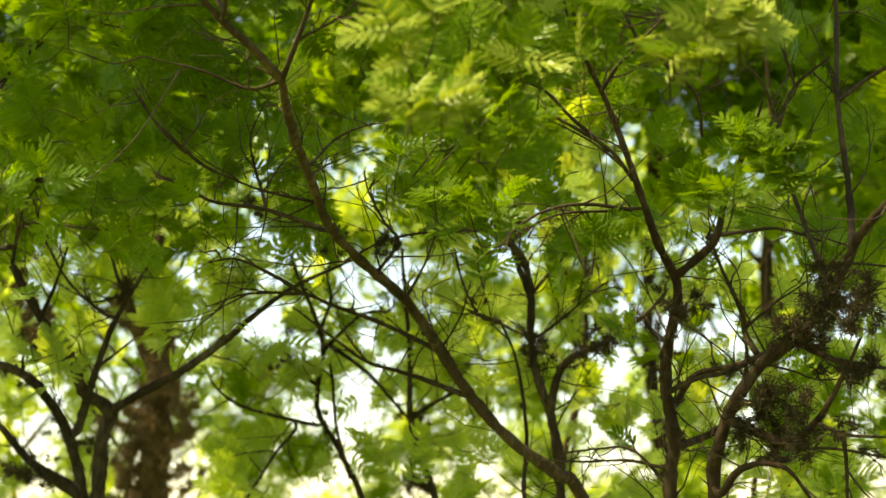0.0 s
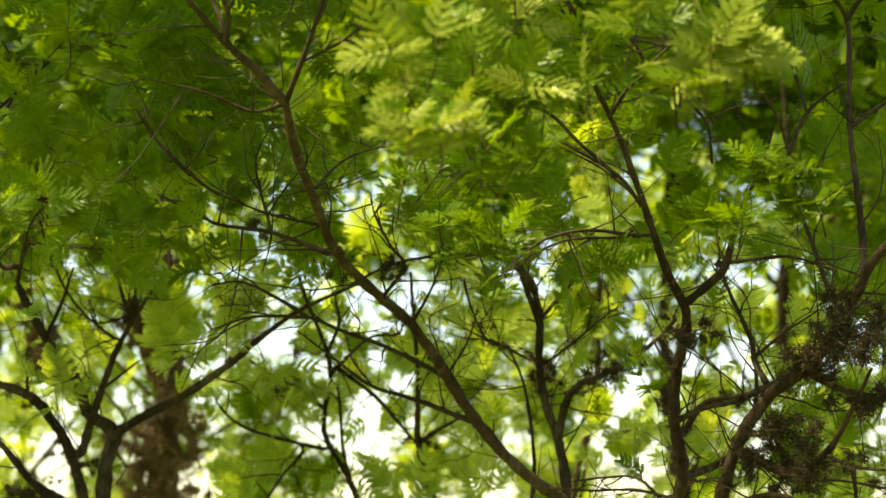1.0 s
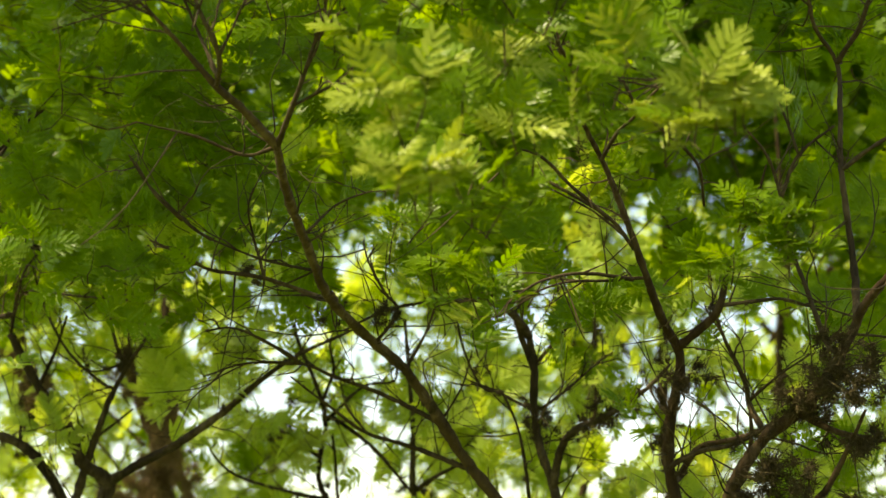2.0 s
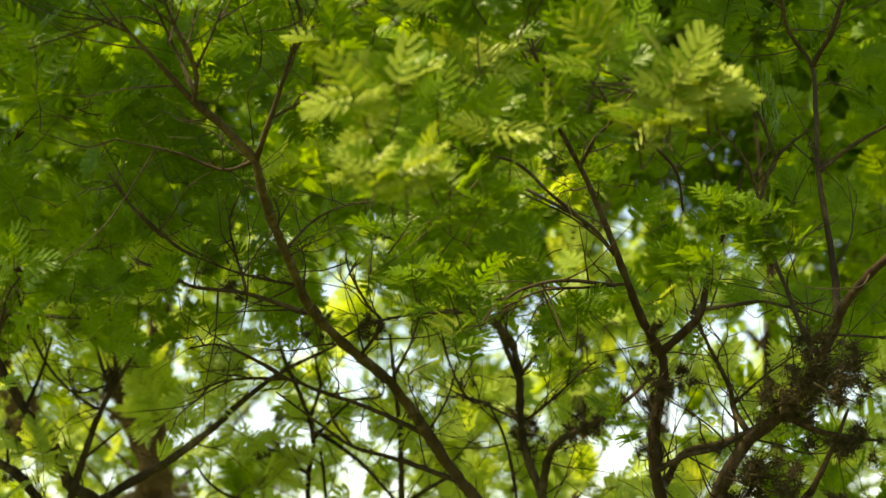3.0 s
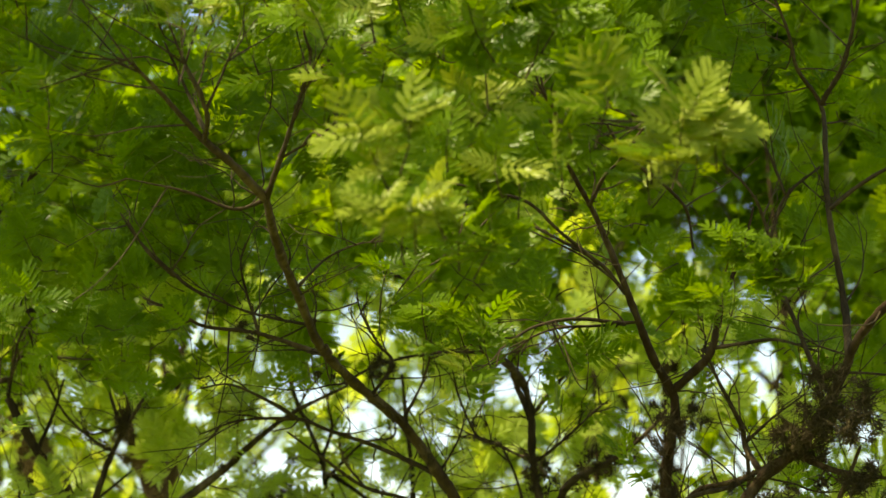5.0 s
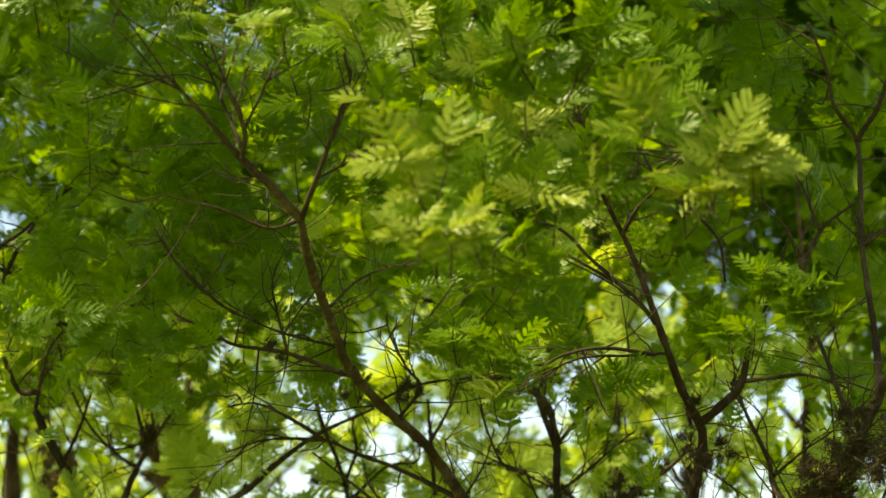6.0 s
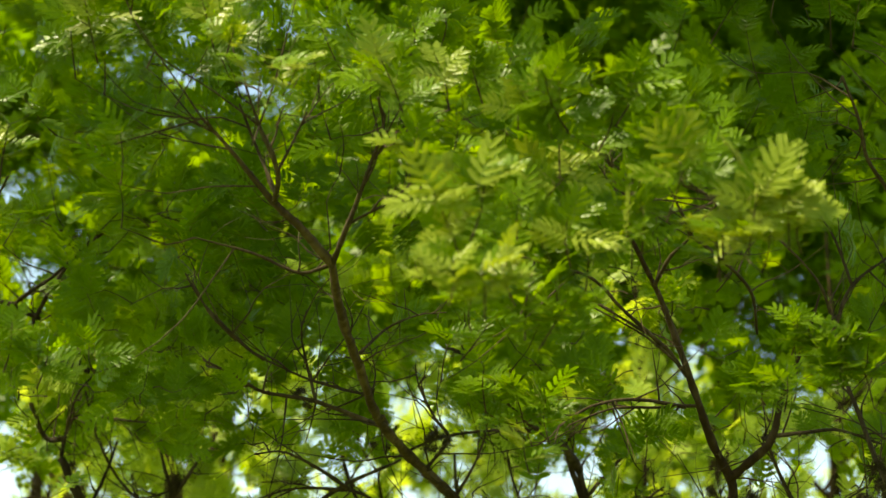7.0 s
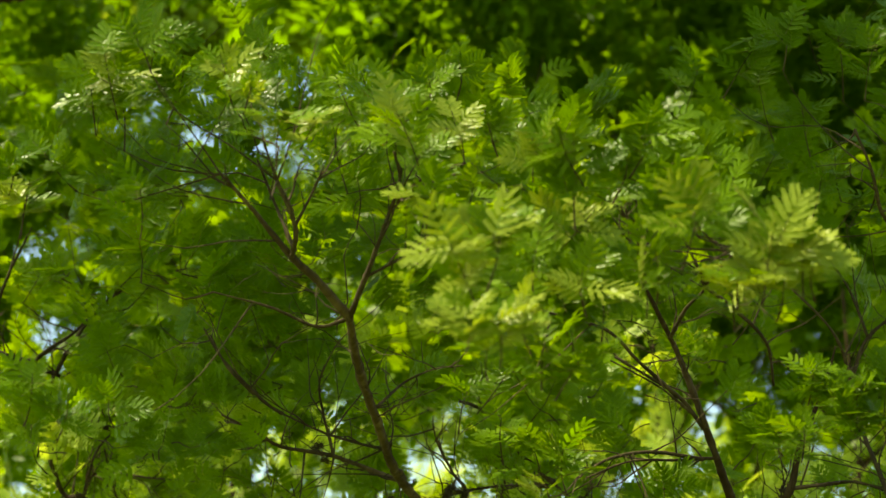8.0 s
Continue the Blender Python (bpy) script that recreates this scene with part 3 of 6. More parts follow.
limb(mossy_tree, "branch", 0.0047, 0.0031, [(0.95, 4.61, 1.97), (0.94, 4.63, 1.95), (1.07, 4.58, 1.95), (1.22, 4.53, 1.92)])
limb(mossy_tree, "branch", 0.0062, 0.0038, [(1.08, 4.48, 1.99), (1.10, 4.54, 1.89), (1.10, 4.55, 1.80)])
limb(mossy_tree, "branch", 0.0047, 0.0031, [(1.07, 4.61, 2.45), (1.10, 4.60, 2.47), (1.19, 4.56, 2.46), (1.28, 4.51, 2.44)])
limb(forked_tree, "trunk", 0.0302, 0.0119, [(0.50, 6.20, -0.05), (0.48, 6.10, 0.70), (0.44, 6.00, 1.30), (0.42, 5.96, 1.85), (0.41, 5.94, 2.01), (0.38, 5.91, 2.15), (0.33, 5.85, 2.29), (0.31, 5.80, 2.42), (0.31, 5.74, 2.55), (0.29, 5.72, 2.65)])
limb(forked_tree, "branch", 0.0161, 0.0047, [(0.38, 5.91, 2.15), (0.40, 5.81, 2.26), (0.44, 5.72, 2.32), (0.56, 5.63, 2.37), (0.68, 5.53, 2.45), (0.74, 5.44, 2.51)])
limb(forked_tree, "branch", 0.0103, 0.0040, [(0.42, 5.96, 1.85), (0.30, 6.07, 1.84), (0.30, 5.96, 2.09), (0.26, 5.85, 2.33), (0.20, 5.76, 2.46)])
limb(forked_tree, "branch", 0.0060, 0.0029, [(0.32, 5.81, 2.40), (0.41, 5.76, 2.46), (0.52, 5.69, 2.55), (0.57, 5.63, 2.58)])
limb(forked_tree, "branch", 0.0079, 0.0038, [(0.31, 5.74, 2.55), (0.42, 5.65, 2.67), (0.53, 5.57, 2.76), (0.62, 5.49, 2.83)])
limb(forked_tree, "branch", 0.0156, 0.0045, [(0.29, 5.72, 2.65), (0.23, 5.61, 2.71), (0.13, 5.50, 2.75), (0.01, 5.38, 2.84), (-0.10, 5.27, 2.93), (-0.17, 5.16, 2.93)])
limb(forked_tree, "branch", 0.0119, 0.0049, [(0.31, 5.75, 2.53), (0.23, 5.66, 2.72), (0.19, 5.60, 2.75)])
limb(forked_tree, "branch", 0.0060, 0.0030, [(0.20, 5.76, 2.46), (0.13, 5.85, 2.49), (0.07, 5.78, 2.60), (0.04, 5.71, 2.71)])
limb(forked_tree, "branch", 0.0060, 0.0040, [(0.31, 5.80, 2.42), (0.27, 5.86, 2.43), (0.17, 5.85, 2.48), (0.09, 5.85, 2.51)])
limb(forked_tree, "branch", 0.0057, 0.0037, [(0.16, 5.54, 2.74), (-0.01, 5.44, 2.72), (-0.18, 5.38, 2.68), (-0.32, 5.32, 2.60)])
limb(slender_tree, "trunk", 0.0232, 0.0067, [(-0.25, 7.20, -0.05), (-0.28, 7.10, 0.80), (-0.30, 6.95, 1.50), (-0.33, 6.88, 1.85), (-0.42, 6.79, 2.06), (-0.51, 6.71, 2.23), (-0.48, 6.60, 2.45), (-0.51, 6.51, 2.58), (-0.56, 6.42, 2.70), (-0.60, 6.40, 2.81)])
limb(slender_tree, "branch", 0.0080, 0.0033, [(-0.48, 6.60, 2.45), (-0.33, 6.58, 2.59), (-0.21, 6.51, 2.60), (-0.19, 6.43, 2.66)])
limb(slender_tree, "branch", 0.0092, 0.0056, [(-0.45, 6.60, 2.47), (-0.31, 6.65, 2.37), (-0.19, 6.64, 2.24), (-0.13, 6.62, 2.17)])
limb(slender_tree, "branch", 0.0080, 0.0033, [(-0.50, 6.56, 2.51), (-0.45, 6.57, 2.65), (-0.46, 6.48, 2.75), (-0.41, 6.40, 2.83)])
limb(slender_tree, "branch", 0.0186, 0.0055, [(-0.31, 6.93, 1.62), (-0.10, 6.85, 1.72), (-0.03, 6.78, 1.85), (-0.09, 6.69, 2.03), (-0.13, 6.62, 2.18), (-0.13, 6.51, 2.40), (-0.14, 6.41, 2.56), (-0.16, 6.30, 2.81)])
limb(slender_tree, "branch", 0.0113, 0.0056, [(-0.13, 6.62, 2.18), (-0.03, 6.56, 2.24), (0.06, 6.50, 2.28)])
limb(slender_tree, "branch", 0.0092, 0.0033, [(-0.48, 6.74, 2.18), (-0.51, 6.72, 2.16), (-0.78, 6.61, 2.22), (-0.88, 6.50, 2.28), (-0.93, 6.38, 2.37)])
limb(slender_tree, "branch", 0.0080, 0.0044, [(-0.50, 6.67, 2.31), (-0.60, 6.61, 2.39), (-0.68, 6.54, 2.42), (-0.78, 6.46, 2.48)])
limb(slender_tree, "branch", 0.0092, 0.0045, [(-0.38, 6.83, 1.95), (-0.43, 6.73, 2.14), (-0.44, 6.65, 2.28), (-0.45, 6.58, 2.40)])
limb(slender_tree, "branch", 0.0069, 0.0045, [(-0.60, 6.68, 2.18), (-0.60, 6.73, 2.14), (-0.67, 6.69, 2.05), (-0.78, 6.67, 1.87)])
limb(spreading_tree, "trunk", 0.0391, 0.0151, [(-1.20, 6.40, -0.05), (-1.25, 6.30, 0.70), (-1.30, 6.15, 1.40), (-1.33, 6.17, 1.84), (-1.36, 6.09, 2.04), (-1.42, 6.03, 2.18), (-1.50, 5.97, 2.28), (-1.59, 5.92, 2.32), (-1.70, 5.88, 2.33)])
limb(spreading_tree, "branch", 0.0313, 0.0140, [(-1.33, 6.17, 1.84), (-1.28, 6.17, 1.84), (-1.26, 6.13, 2.06), (-1.23, 6.11, 2.17), (-1.31, 6.02, 2.24), (-1.35, 5.92, 2.37), (-1.43, 5.83, 2.48), (-1.51, 5.72, 2.65)])
limb(spreading_tree, "branch", 0.0250, 0.0050, [(-1.34, 6.16, 1.87), (-1.49, 6.08, 1.97), (-1.60, 5.99, 2.11), (-1.68, 5.90, 2.21)])
limb(spreading_tree, "branch", 0.0188, 0.0050, [(-1.38, 6.07, 2.09), (-1.35, 6.12, 2.10), (-1.30, 6.05, 2.22), (-1.22, 5.97, 2.42), (-1.14, 5.89, 2.55), (-1.02, 5.81, 2.71)])
limb(spreading_tree, "branch", 0.0188, 0.0049, [(-1.23, 6.11, 2.17), (-1.12, 6.03, 2.22), (-0.93, 5.95, 2.31), (-0.77, 5.87, 2.41), (-0.67, 5.79, 2.48), (-0.52, 5.70, 2.57), (-0.32, 5.62, 2.65)])
limb(spreading_tree, "branch", 0.0062, 0.0031, [(-1.26, 6.01, 2.32), (-1.12, 5.96, 2.42)])
limb(spreading_tree, "branch", 0.0082, 0.0040, [(-1.14, 5.89, 2.55), (-1.18, 5.87, 2.66), (-1.19, 5.81, 2.75)])
limb(spreading_tree, "branch", 0.0082, 0.0040, [(-1.43, 5.83, 2.48), (-1.39, 5.88, 2.62), (-1.34, 5.81, 2.73)])
limb(spreading_tree, "branch", 0.0059, 0.0029, [(-1.51, 5.72, 2.65), (-1.47, 5.70, 2.79), (-1.25, 5.65, 2.77), (-1.08, 5.60, 2.75)])
limb(spreading_tree, "branch", 0.0062, 0.0031, [(-1.52, 5.96, 2.29), (-1.52, 5.96, 2.44)])
limb(spreading_tree, "branch", 0.0059, 0.0029, [(-1.51, 5.72, 2.65), (-1.46, 5.64, 2.84), (-1.38, 5.57, 2.92)])
limb(spreading_tree, "branch", 0.0097, 0.0046, [(-1.38, 5.57, 2.92), (-1.49, 5.52, 2.95), (-1.58, 5.45, 3.03), (-1.44, 5.31, 3.23), (-1.30, 5.20, 3.31)])
limb(spreading_tree, "branch", 0.0077, 0.0037, [(-1.55, 5.43, 3.07), (-1.62, 5.36, 3.10), (-1.46, 5.24, 3.17), (-1.31, 5.11, 3.26)])
limb(spreading_tree, "branch", 0.0077, 0.0037, [(-1.62, 5.36, 3.10), (-1.72, 5.35, 3.12), (-1.78, 5.33, 3.17), (-1.69, 5.17, 3.32), (-1.59, 5.03, 3.43)])
limb(spreading_tree, "branch", 0.0099, 0.0048, [(-1.50, 5.69, 2.71), (-1.58, 5.71, 2.73), (-1.63, 5.54, 2.91), (-1.66, 5.39, 3.01)])
limb(spreading_tree, "branch", 0.0060, 0.0030, [(-1.18, 5.93, 2.49), (-1.23, 5.93, 2.51), (-1.34, 5.87, 2.61), (-1.42, 5.80, 2.76), (-1.45, 5.73, 2.89)])
limb(spreading_tree, "branch", 0.0050, 0.0030, [(-1.12, 5.88, 2.58), (-1.27, 5.92, 2.55), (-1.30, 5.90, 2.63)])
limb(shaggy_tree, "trunk", 0.1500, 0.0700, [(-1.50, 8.30, -0.05), (-1.48, 8.20, 0.70), (-1.45, 8.10, 1.40), (-1.41, 8.05, 1.88), (-1.38, 8.00, 2.19), (-1.36, 7.95, 2.37), (-1.34, 7.92, 2.52)])
limb(shaggy_tree, "branch", 0.0400, 0.0120, [(-1.34, 7.93, 2.45), (-1.32, 7.88, 2.66), (-1.32, 7.83, 2.79), (-1.36, 7.80, 2.91), (-1.45, 7.75, 3.00), (-1.43, 7.70, 3.12)])
limb(shaggy_tree, "branch", 0.0400, 0.0120, [(-1.37, 7.93, 2.45), (-1.45, 7.88, 2.66), (-1.49, 7.83, 2.76), (-1.51, 7.80, 2.87), (-1.53, 7.75, 3.00), (-1.62, 7.70, 3.12)])

thicket = []
for tx, ty, tall in ((-1.7, 9.4, 4.3), (0.72, 9.6, 4.4), (1.75, 9.2, 4.6)):
    t = thing("thicket_tree", "feathery green tree deep in the thicket", "tree", "thicket trees")
    r = random.Random(int(tx * 100))
    limb(t, "trunk", 0.028, 0.008, [(tx, ty, -0.05), (tx + 0.05, ty, 0.9), (tx - 0.06, ty - 0.1, 1.9), (tx + 0.1, ty - 0.2, 2.9), (tx + 0.05, ty - 0.3, tall)])
    for k in range(9):
        z = 1.5 + 0.28 * k
        dx, dy = r.uniform(-0.9, 0.9), r.uniform(-0.7, 0.3)
        limb(t, "branch", 0.01, 0.003, [(tx, ty - 0.05 * z, z), (tx + dx * 0.4, ty - 0.05 * z + dy * 0.5, z + 0.3), (tx + dx, ty - 0.05 * z + dy, z + 0.75)])
    thicket.append(t)
thicket_tree_a, thicket_tree_b, thicket_tree_c = thicket

backdrop = []
for tx, ty, tall in ((-6.0, 21.5, 9.5), (-3.9, 22.5, 9.8), (2.9, 22.0, 9.6), (4.3, 21.0, 9.8)):
    t = thing("backdrop_tree", "tall broad-leaved tree with green crown", "tree", "backdrop trees")
    r = random.Random(int(tx * 100))
    limb(t, "trunk", 0.13, 0.05, [(tx, ty, -0.1), (tx + 0.1, ty, 2.0), (tx - 0.15, ty, 4.5), (tx + 0.1, ty - 0.3, tall)])
    for k in range(8):
        z = 2.2 + 0.7 * k
        dx, dy = r.uniform(-2.0, 2.0), r.uniform(-3.0, 0.3)
        limb(t, "branch", 0.045, 0.02, [(tx, ty, z), (tx + dx * 0.45, ty + dy * 0.5, z + 0.6), (tx + dx, ty + dy, z + 1.5)])
    backdrop.append(t)
backdrop_tree_a, backdrop_tree_b, backdrop_tree_c, backdrop_tree_d = backdrop

sunlit = []
for tx, ty, tall in ((-8.5, 33, 7.0), (-5.1, 30, 11.5), (4.4, 33.5, 7.2), (8.0, 34, 7.5)):
    t = thing("sunlit_tree", "tree in the open beyond the wood, sun put into its leaf colour", "tree", "sunlit trees")
    r = random.Random(int(tx * 10))
    limb(t, "trunk", 0.11, 0.04, [(tx, ty, -0.1), (tx + 0.1, ty, 2.0), (tx - 0.15, ty, 4.0), (tx + 0.1, ty - 0.3, tall)])
    for k in range(7):
        z = 1.2 + 0.6 * k
        dx, dy = r.uniform(-2.6, 2.6), r.uniform(-2.0, 1.5)
        limb(t, "branch", 0.04, 0.015, [(tx, ty, z), (tx + dx * 0.45, ty + dy * 0.5, z + 0.6), (tx + dx, ty + dy, z + 1.5)])
    sunlit.append(t)
sunlit_tree_a, sunlit_tree_b, sunlit_tree_c, sunlit_tree_d = sunlit

# shoot ends: tree, kind, tip, reach, number of leaves
rosette(leaning_tree, PALE, (-0.97, 3.55, 3.34), 0.095, 6)
rosette(leaning_tree, YOUNG, (-0.89, 3.50, 3.37), 0.061, 5)
rosette(leaning_tree, YOUNG, (-0.85, 3.55, 3.40), 0.062, 5)
rosette(leaning_tree, YOUNG, (-1.01, 3.60, 3.29), 0.075, 5)
rosette(leaning_tree, MATURE, (-0.95, 3.65, 3.29), 0.083, 6)
rosette(leaning_tree, MATURE, (-0.81, 3.70, 3.38), 0.085, 6)
rosette(leaning_tree, PALE, (-0.67, 3.45, 3.29), 0.066, 5)
rosette(leaning_tree, PALE, (-0.58, 3.40, 3.20), 0.049, 4)
rosette(leaning_tree, MATURE, (-0.62, 3.70, 3.45), 0.060, 5)
rosette(leaning_tree, MATURE, (-0.71, 3.75, 3.30), 0.085, 6)
rosette(leaning_tree, PALE, (-0.50, 3.35, 3.09), 0.073, 6, True)
rosette(leaning_tree, PALE, (-0.43, 3.40, 3.11), 0.051, 4, True)
rosette(leaning_tree, YOUNG, (-0.43, 3.75, 3.36), 0.085, 6)
rosette(leaning_tree, YOUNG, (-0.37, 3.70, 3.37), 0.070, 5)
rosette(leaning_tree, PALE, (-0.25, 3.40, 3.12), 0.087, 7)
rosette(leaning_tree, YOUNG, (-0.29, 3.50, 3.21), 0.073, 5)
rosette(leaning_tree, YOUNG, (-0.20, 3.65, 3.33), 0.069, 5)
rosette(leaning_tree, MATURE, (-0.13, 3.70, 3.40), 0.056, 5)
rosette(leaning_tree, PALE, (-0.13, 3.50, 3.15), 0.066, 5)
rosette(leaning_tree, YOUNG, (-0.06, 3.60, 3.22), 0.074, 6)
rosette(leaning_tree, PALE, (-0.16, 3.40, 2.94), 0.073, 7, True)
rosette(leaning_tree, YOUNG, (-0.08, 3.55, 3.02), 0.059, 4, True)
rosette(leaning_tree, MATURE, (-0.44, 3.80, 3.23), 0.078, 5)
rosette(leaning_tree, MATURE, (-0.40, 4.00, 3.21), 0.081, 5)
rosette(leaning_tree, PALE, (-1.13, 3.60, 3.03), 0.077, 6, True)
rosette(leaning_tree, MATURE, (-1.17, 3.60, 3.08), 0.060, 4)
rosette(leaning_tree, MATURE, (-1.13, 3.70, 3.14), 0.055, 4)
rosette(leaning_tree, MATURE, (-0.89, 3.70, 3.05), 0.075, 6)
rosette(leaning_tree, YOUNG, (-0.93, 3.90, 2.99), 0.064, 2, True)
rosette(leaning_tree, MATURE, (-1.10, 3.70, 2.58), 0.072, 5, True)
rosette(leaning_tree, MATURE, (-1.01, 3.70, 2.54), 0.065, 5, True)
rosette(leaning_tree, MATURE, (-0.97, 3.90, 2.61), 0.062, 4)
rosette(upright_tree, YOUNG, (0.11, 3.30, 3.04), 0.074, 6)
rosette(upright_tree, PALE, (0.07, 3.35, 3.04), 0.063, 5)
rosette(upright_tree, YOUNG, (0.15, 3.35, 2.98), 0.093, 7)
rosette(upright_tree, YOUNG, (0.32, 3.35, 3.08), 0.075, 7)
rosette(upright_tree, YOUNG, (0.26, 3.40, 3.02), 0.070, 6)
rosette(upright_tree, MATURE, (0.38, 3.50, 3.08), 0.065, 6)
rosette(upright_tree, MATURE, (0.46, 3.60, 3.13), 0.067, 6)
rosette(upright_tree, PALE, (0.40, 3.20, 2.83), 0.096, 9)
rosette(upright_tree, YOUNG, (0.48, 3.35, 2.93), 0.062, 6)
rosette(upright_tree, MATURE, (0.35, 3.40, 2.91), 0.069, 6)
rosette(upright_tree, PALE, (0.53, 3.15, 2.74), 0.086, 9)
rosette(upright_tree, PALE, (0.59, 3.15, 2.73), 0.069, 7)
rosette(upright_tree, PALE, (0.56, 3.20, 2.70), 0.070, 7, True)
rosette(upright_tree, PALE, (0.48, 3.25, 2.74), 0.071, 7, True)
rosette(upright_tree, PALE, (0.62, 3.20, 2.71), 0.052, 5, True)
rosette(upright_tree, PALE, (0.46, 3.30, 2.69), 0.060, 5, True)
rosette(upright_tree, YOUNG, (0.31, 3.30, 2.76), 0.066, 6)
rosette(upright_tree, PALE, (0.28, 3.30, 2.70), 0.054, 4, True)
rosette(upright_tree, PALE, (0.18, 3.40, 2.88), 0.075, 6)
rosette(upright_tree, YOUNG, (0.21, 3.50, 2.95), 0.064, 5)
rosette(upright_tree, MATURE, (0.09, 3.50, 2.96), 0.077, 6)
rosette(upright_tree, YOUNG, (0.06, 3.40, 2.80), 0.062, 5)
rosette(upright_tree, PALE, (-0.01, 3.10, 2.73), 0.075, 10)
rosette(upright_tree, PALE, (-0.10, 3.05, 2.67), 0.069, 10)
rosette(upright_tree, YOUNG, (-0.05, 3.20, 2.68), 0.072, 9)
rosette(upright_tree, PALE, (0.16, 3.30, 2.72), 0.060, 5)
rosette(upright_tree, YOUNG, (0.10, 3.45, 2.75), 0.075, 6)
rosette(upright_tree, MATURE, (0.21, 3.50, 2.74), 0.069, 6)
rosette(upright_tree, PALE, (-0.01, 3.00, 2.52), 0.062, 9, True)
rosette(upright_tree, PALE, (-0.06, 2.95, 2.51), 0.051, 8, True)
rosette(upright_tree, PALE, (0.03, 3.05, 2.55), 0.053, 7, True)
rosette(upright_tree, YOUNG, (-0.03, 3.30, 2.57), 0.059, 6, True)
rosette(upright_tree, YOUNG, (0.08, 3.40, 2.60), 0.073, 7, True)
rosette(upright_tree, YOUNG, (0.17, 3.40, 2.57), 0.067, 7, True)
rosette(upright_tree, MATURE, (0.14, 3.50, 2.68), 0.069, 6, True)
rosette(upright_tree, MATURE, (0.00, 3.90, 2.67), 0.069, 4, True)
rosette(upright_tree, MATURE, (-0.10, 4.00, 2.65), 0.071, 5, True)
rosette(upright_tree, PALE, (0.08, 3.80, 2.37), 0.060, 4, True)
rosette(upright_tree, YOUNG, (0.06, 4.20, 2.57), 0.089, 6, True)
rosette(upright_tree, YOUNG, (0.14, 4.20, 2.56), 0.081, 5, True)
rosette(upright_tree, YOUNG, (-0.02, 4.20, 2.63), 0.074, 5, True)
rosette(mossy_tree, MATURE, (0.75, 4.60, 3.94), 0.124, 6)
rosette(mossy_tree, MATURE, (0.81, 4.50, 3.93), 0.096, 5)
rosette(mossy_tree, MATURE, (0.98, 4.60, 3.96), 0.133, 7)
rosette(mossy_tree, MATURE, (1.06, 4.50, 3.85), 0.095, 5)
rosette(mossy_tree, MATURE, (0.75, 4.70, 3.84), 0.107, 5)
rosette(mossy_tree, MATURE, (0.88, 4.70, 3.75), 0.097, 4)
rosette(mossy_tree, MATURE, (0.94, 4.75, 3.56), 0.106, 5, True)
rosette(mossy_tree, MATURE, (1.03, 4.70, 3.44), 0.104, 5, True)
rosette(mossy_tree, MATURE, (0.99, 4.80, 3.63), 0.080, 4, True)
rosette(mossy_tree, MATURE, (0.75, 3.90, 2.65), 0.058, 9, True)
rosette(mossy_tree, MATURE, (0.83, 3.95, 2.65), 0.062, 9, True)
rosette(mossy_tree, MATURE, (0.87, 3.90, 2.58), 0.058, 8, True)
rosette(mossy_tree, YOUNG, (0.81, 3.90, 2.57), 0.055, 7, True)
rosette(mossy_tree, YOUNG, (0.73, 3.90, 2.68), 0.050, 6)
rosette(mossy_tree, MATURE, (0.66, 4.00, 2.55), 0.059, 9, True)
rosette(mossy_tree, MATURE, (0.63, 4.10, 2.61), 0.055, 7)
rosette(mossy_tree, YOUNG, (0.71, 3.95, 2.55), 0.053, 7, True)
rosette(mossy_tree, MATURE, (0.86, 3.90, 2.66), 0.050, 6, True)
rosette(upright_tree, MATURE, (0.33, 4.60, 2.67), 0.081, 4)
rosette(upright_tree, MATURE, (0.43, 4.60, 2.56), 0.080, 4)

# leaf sprays: tree, kind, middle, half widths, number of leaves; kind's tone stands in for light there
spray(leaning_tree, OLD, (-1.04, 5.12, 4.18), (0.22, 0.30, 0.15), 5)
spray(mossy_tree, OLD, (1.01, 4.80, 4.04), (0.20, 0.30, 0.14), 7)
spray(mossy_tree, OLD, (1.38, 4.87, 4.11), (0.20, 0.30, 0.14), 7)
spray(leaning_tree, OLD, (-1.47, 5.28, 4.02), (0.22, 0.30, 0.15), 5)
spray(leaning_tree, OLD, (-0.97, 4.94, 3.80), (0.21, 0.30, 0.14), 16)
spray(leaning_tree, OLD, (-0.74, 5.19, 3.95), (0.22, 0.30, 0.15), 16)
spray(leaning_tree, OLD, (-0.41, 5.08, 3.90), (0.21, 0.30, 0.15), 20)
spray(upright_tree, OLD, (0.09, 4.83, 3.84), (0.20, 0.30, 0.14), 13)
spray(upright_tree, OLD, (0.46, 5.08, 3.94), (0.21, 0.30, 0.15), 7)
spray(upright_tree, OLD, (0.85, 5.21, 4.02), (0.22, 0.30, 0.15), 3)
spray(mossy_tree, OLD, (1.06, 5.10, 3.92), (0.21, 0.30, 0.15), 7)
spray(mossy_tree, OLD, (1.41, 4.93, 3.86), (0.21, 0.30, 0.14), 7)
spray(leaning_tree, OLD, (-1.50, 5.20, 3.74), (0.22, 0.30, 0.15), 10)
spray(leaning_tree, OLD, (-1.09, 5.14, 3.64), (0.21, 0.30, 0.15), 16)
spray(leaning_tree, OLD, (-0.70, 4.86, 3.54), (0.20, 0.30, 0.14), 16)
spray(leaning_tree, OLD, (-0.33, 5.02, 3.66), (0.21, 0.30, 0.14), 20)
spray(upright_tree, OLD, (0.09, 4.71, 3.56), (0.19, 0.30, 0.14), 20)
spray(upright_tree, OLD, (0.38, 5.24, 3.66), (0.22, 0.30, 0.15), 20)
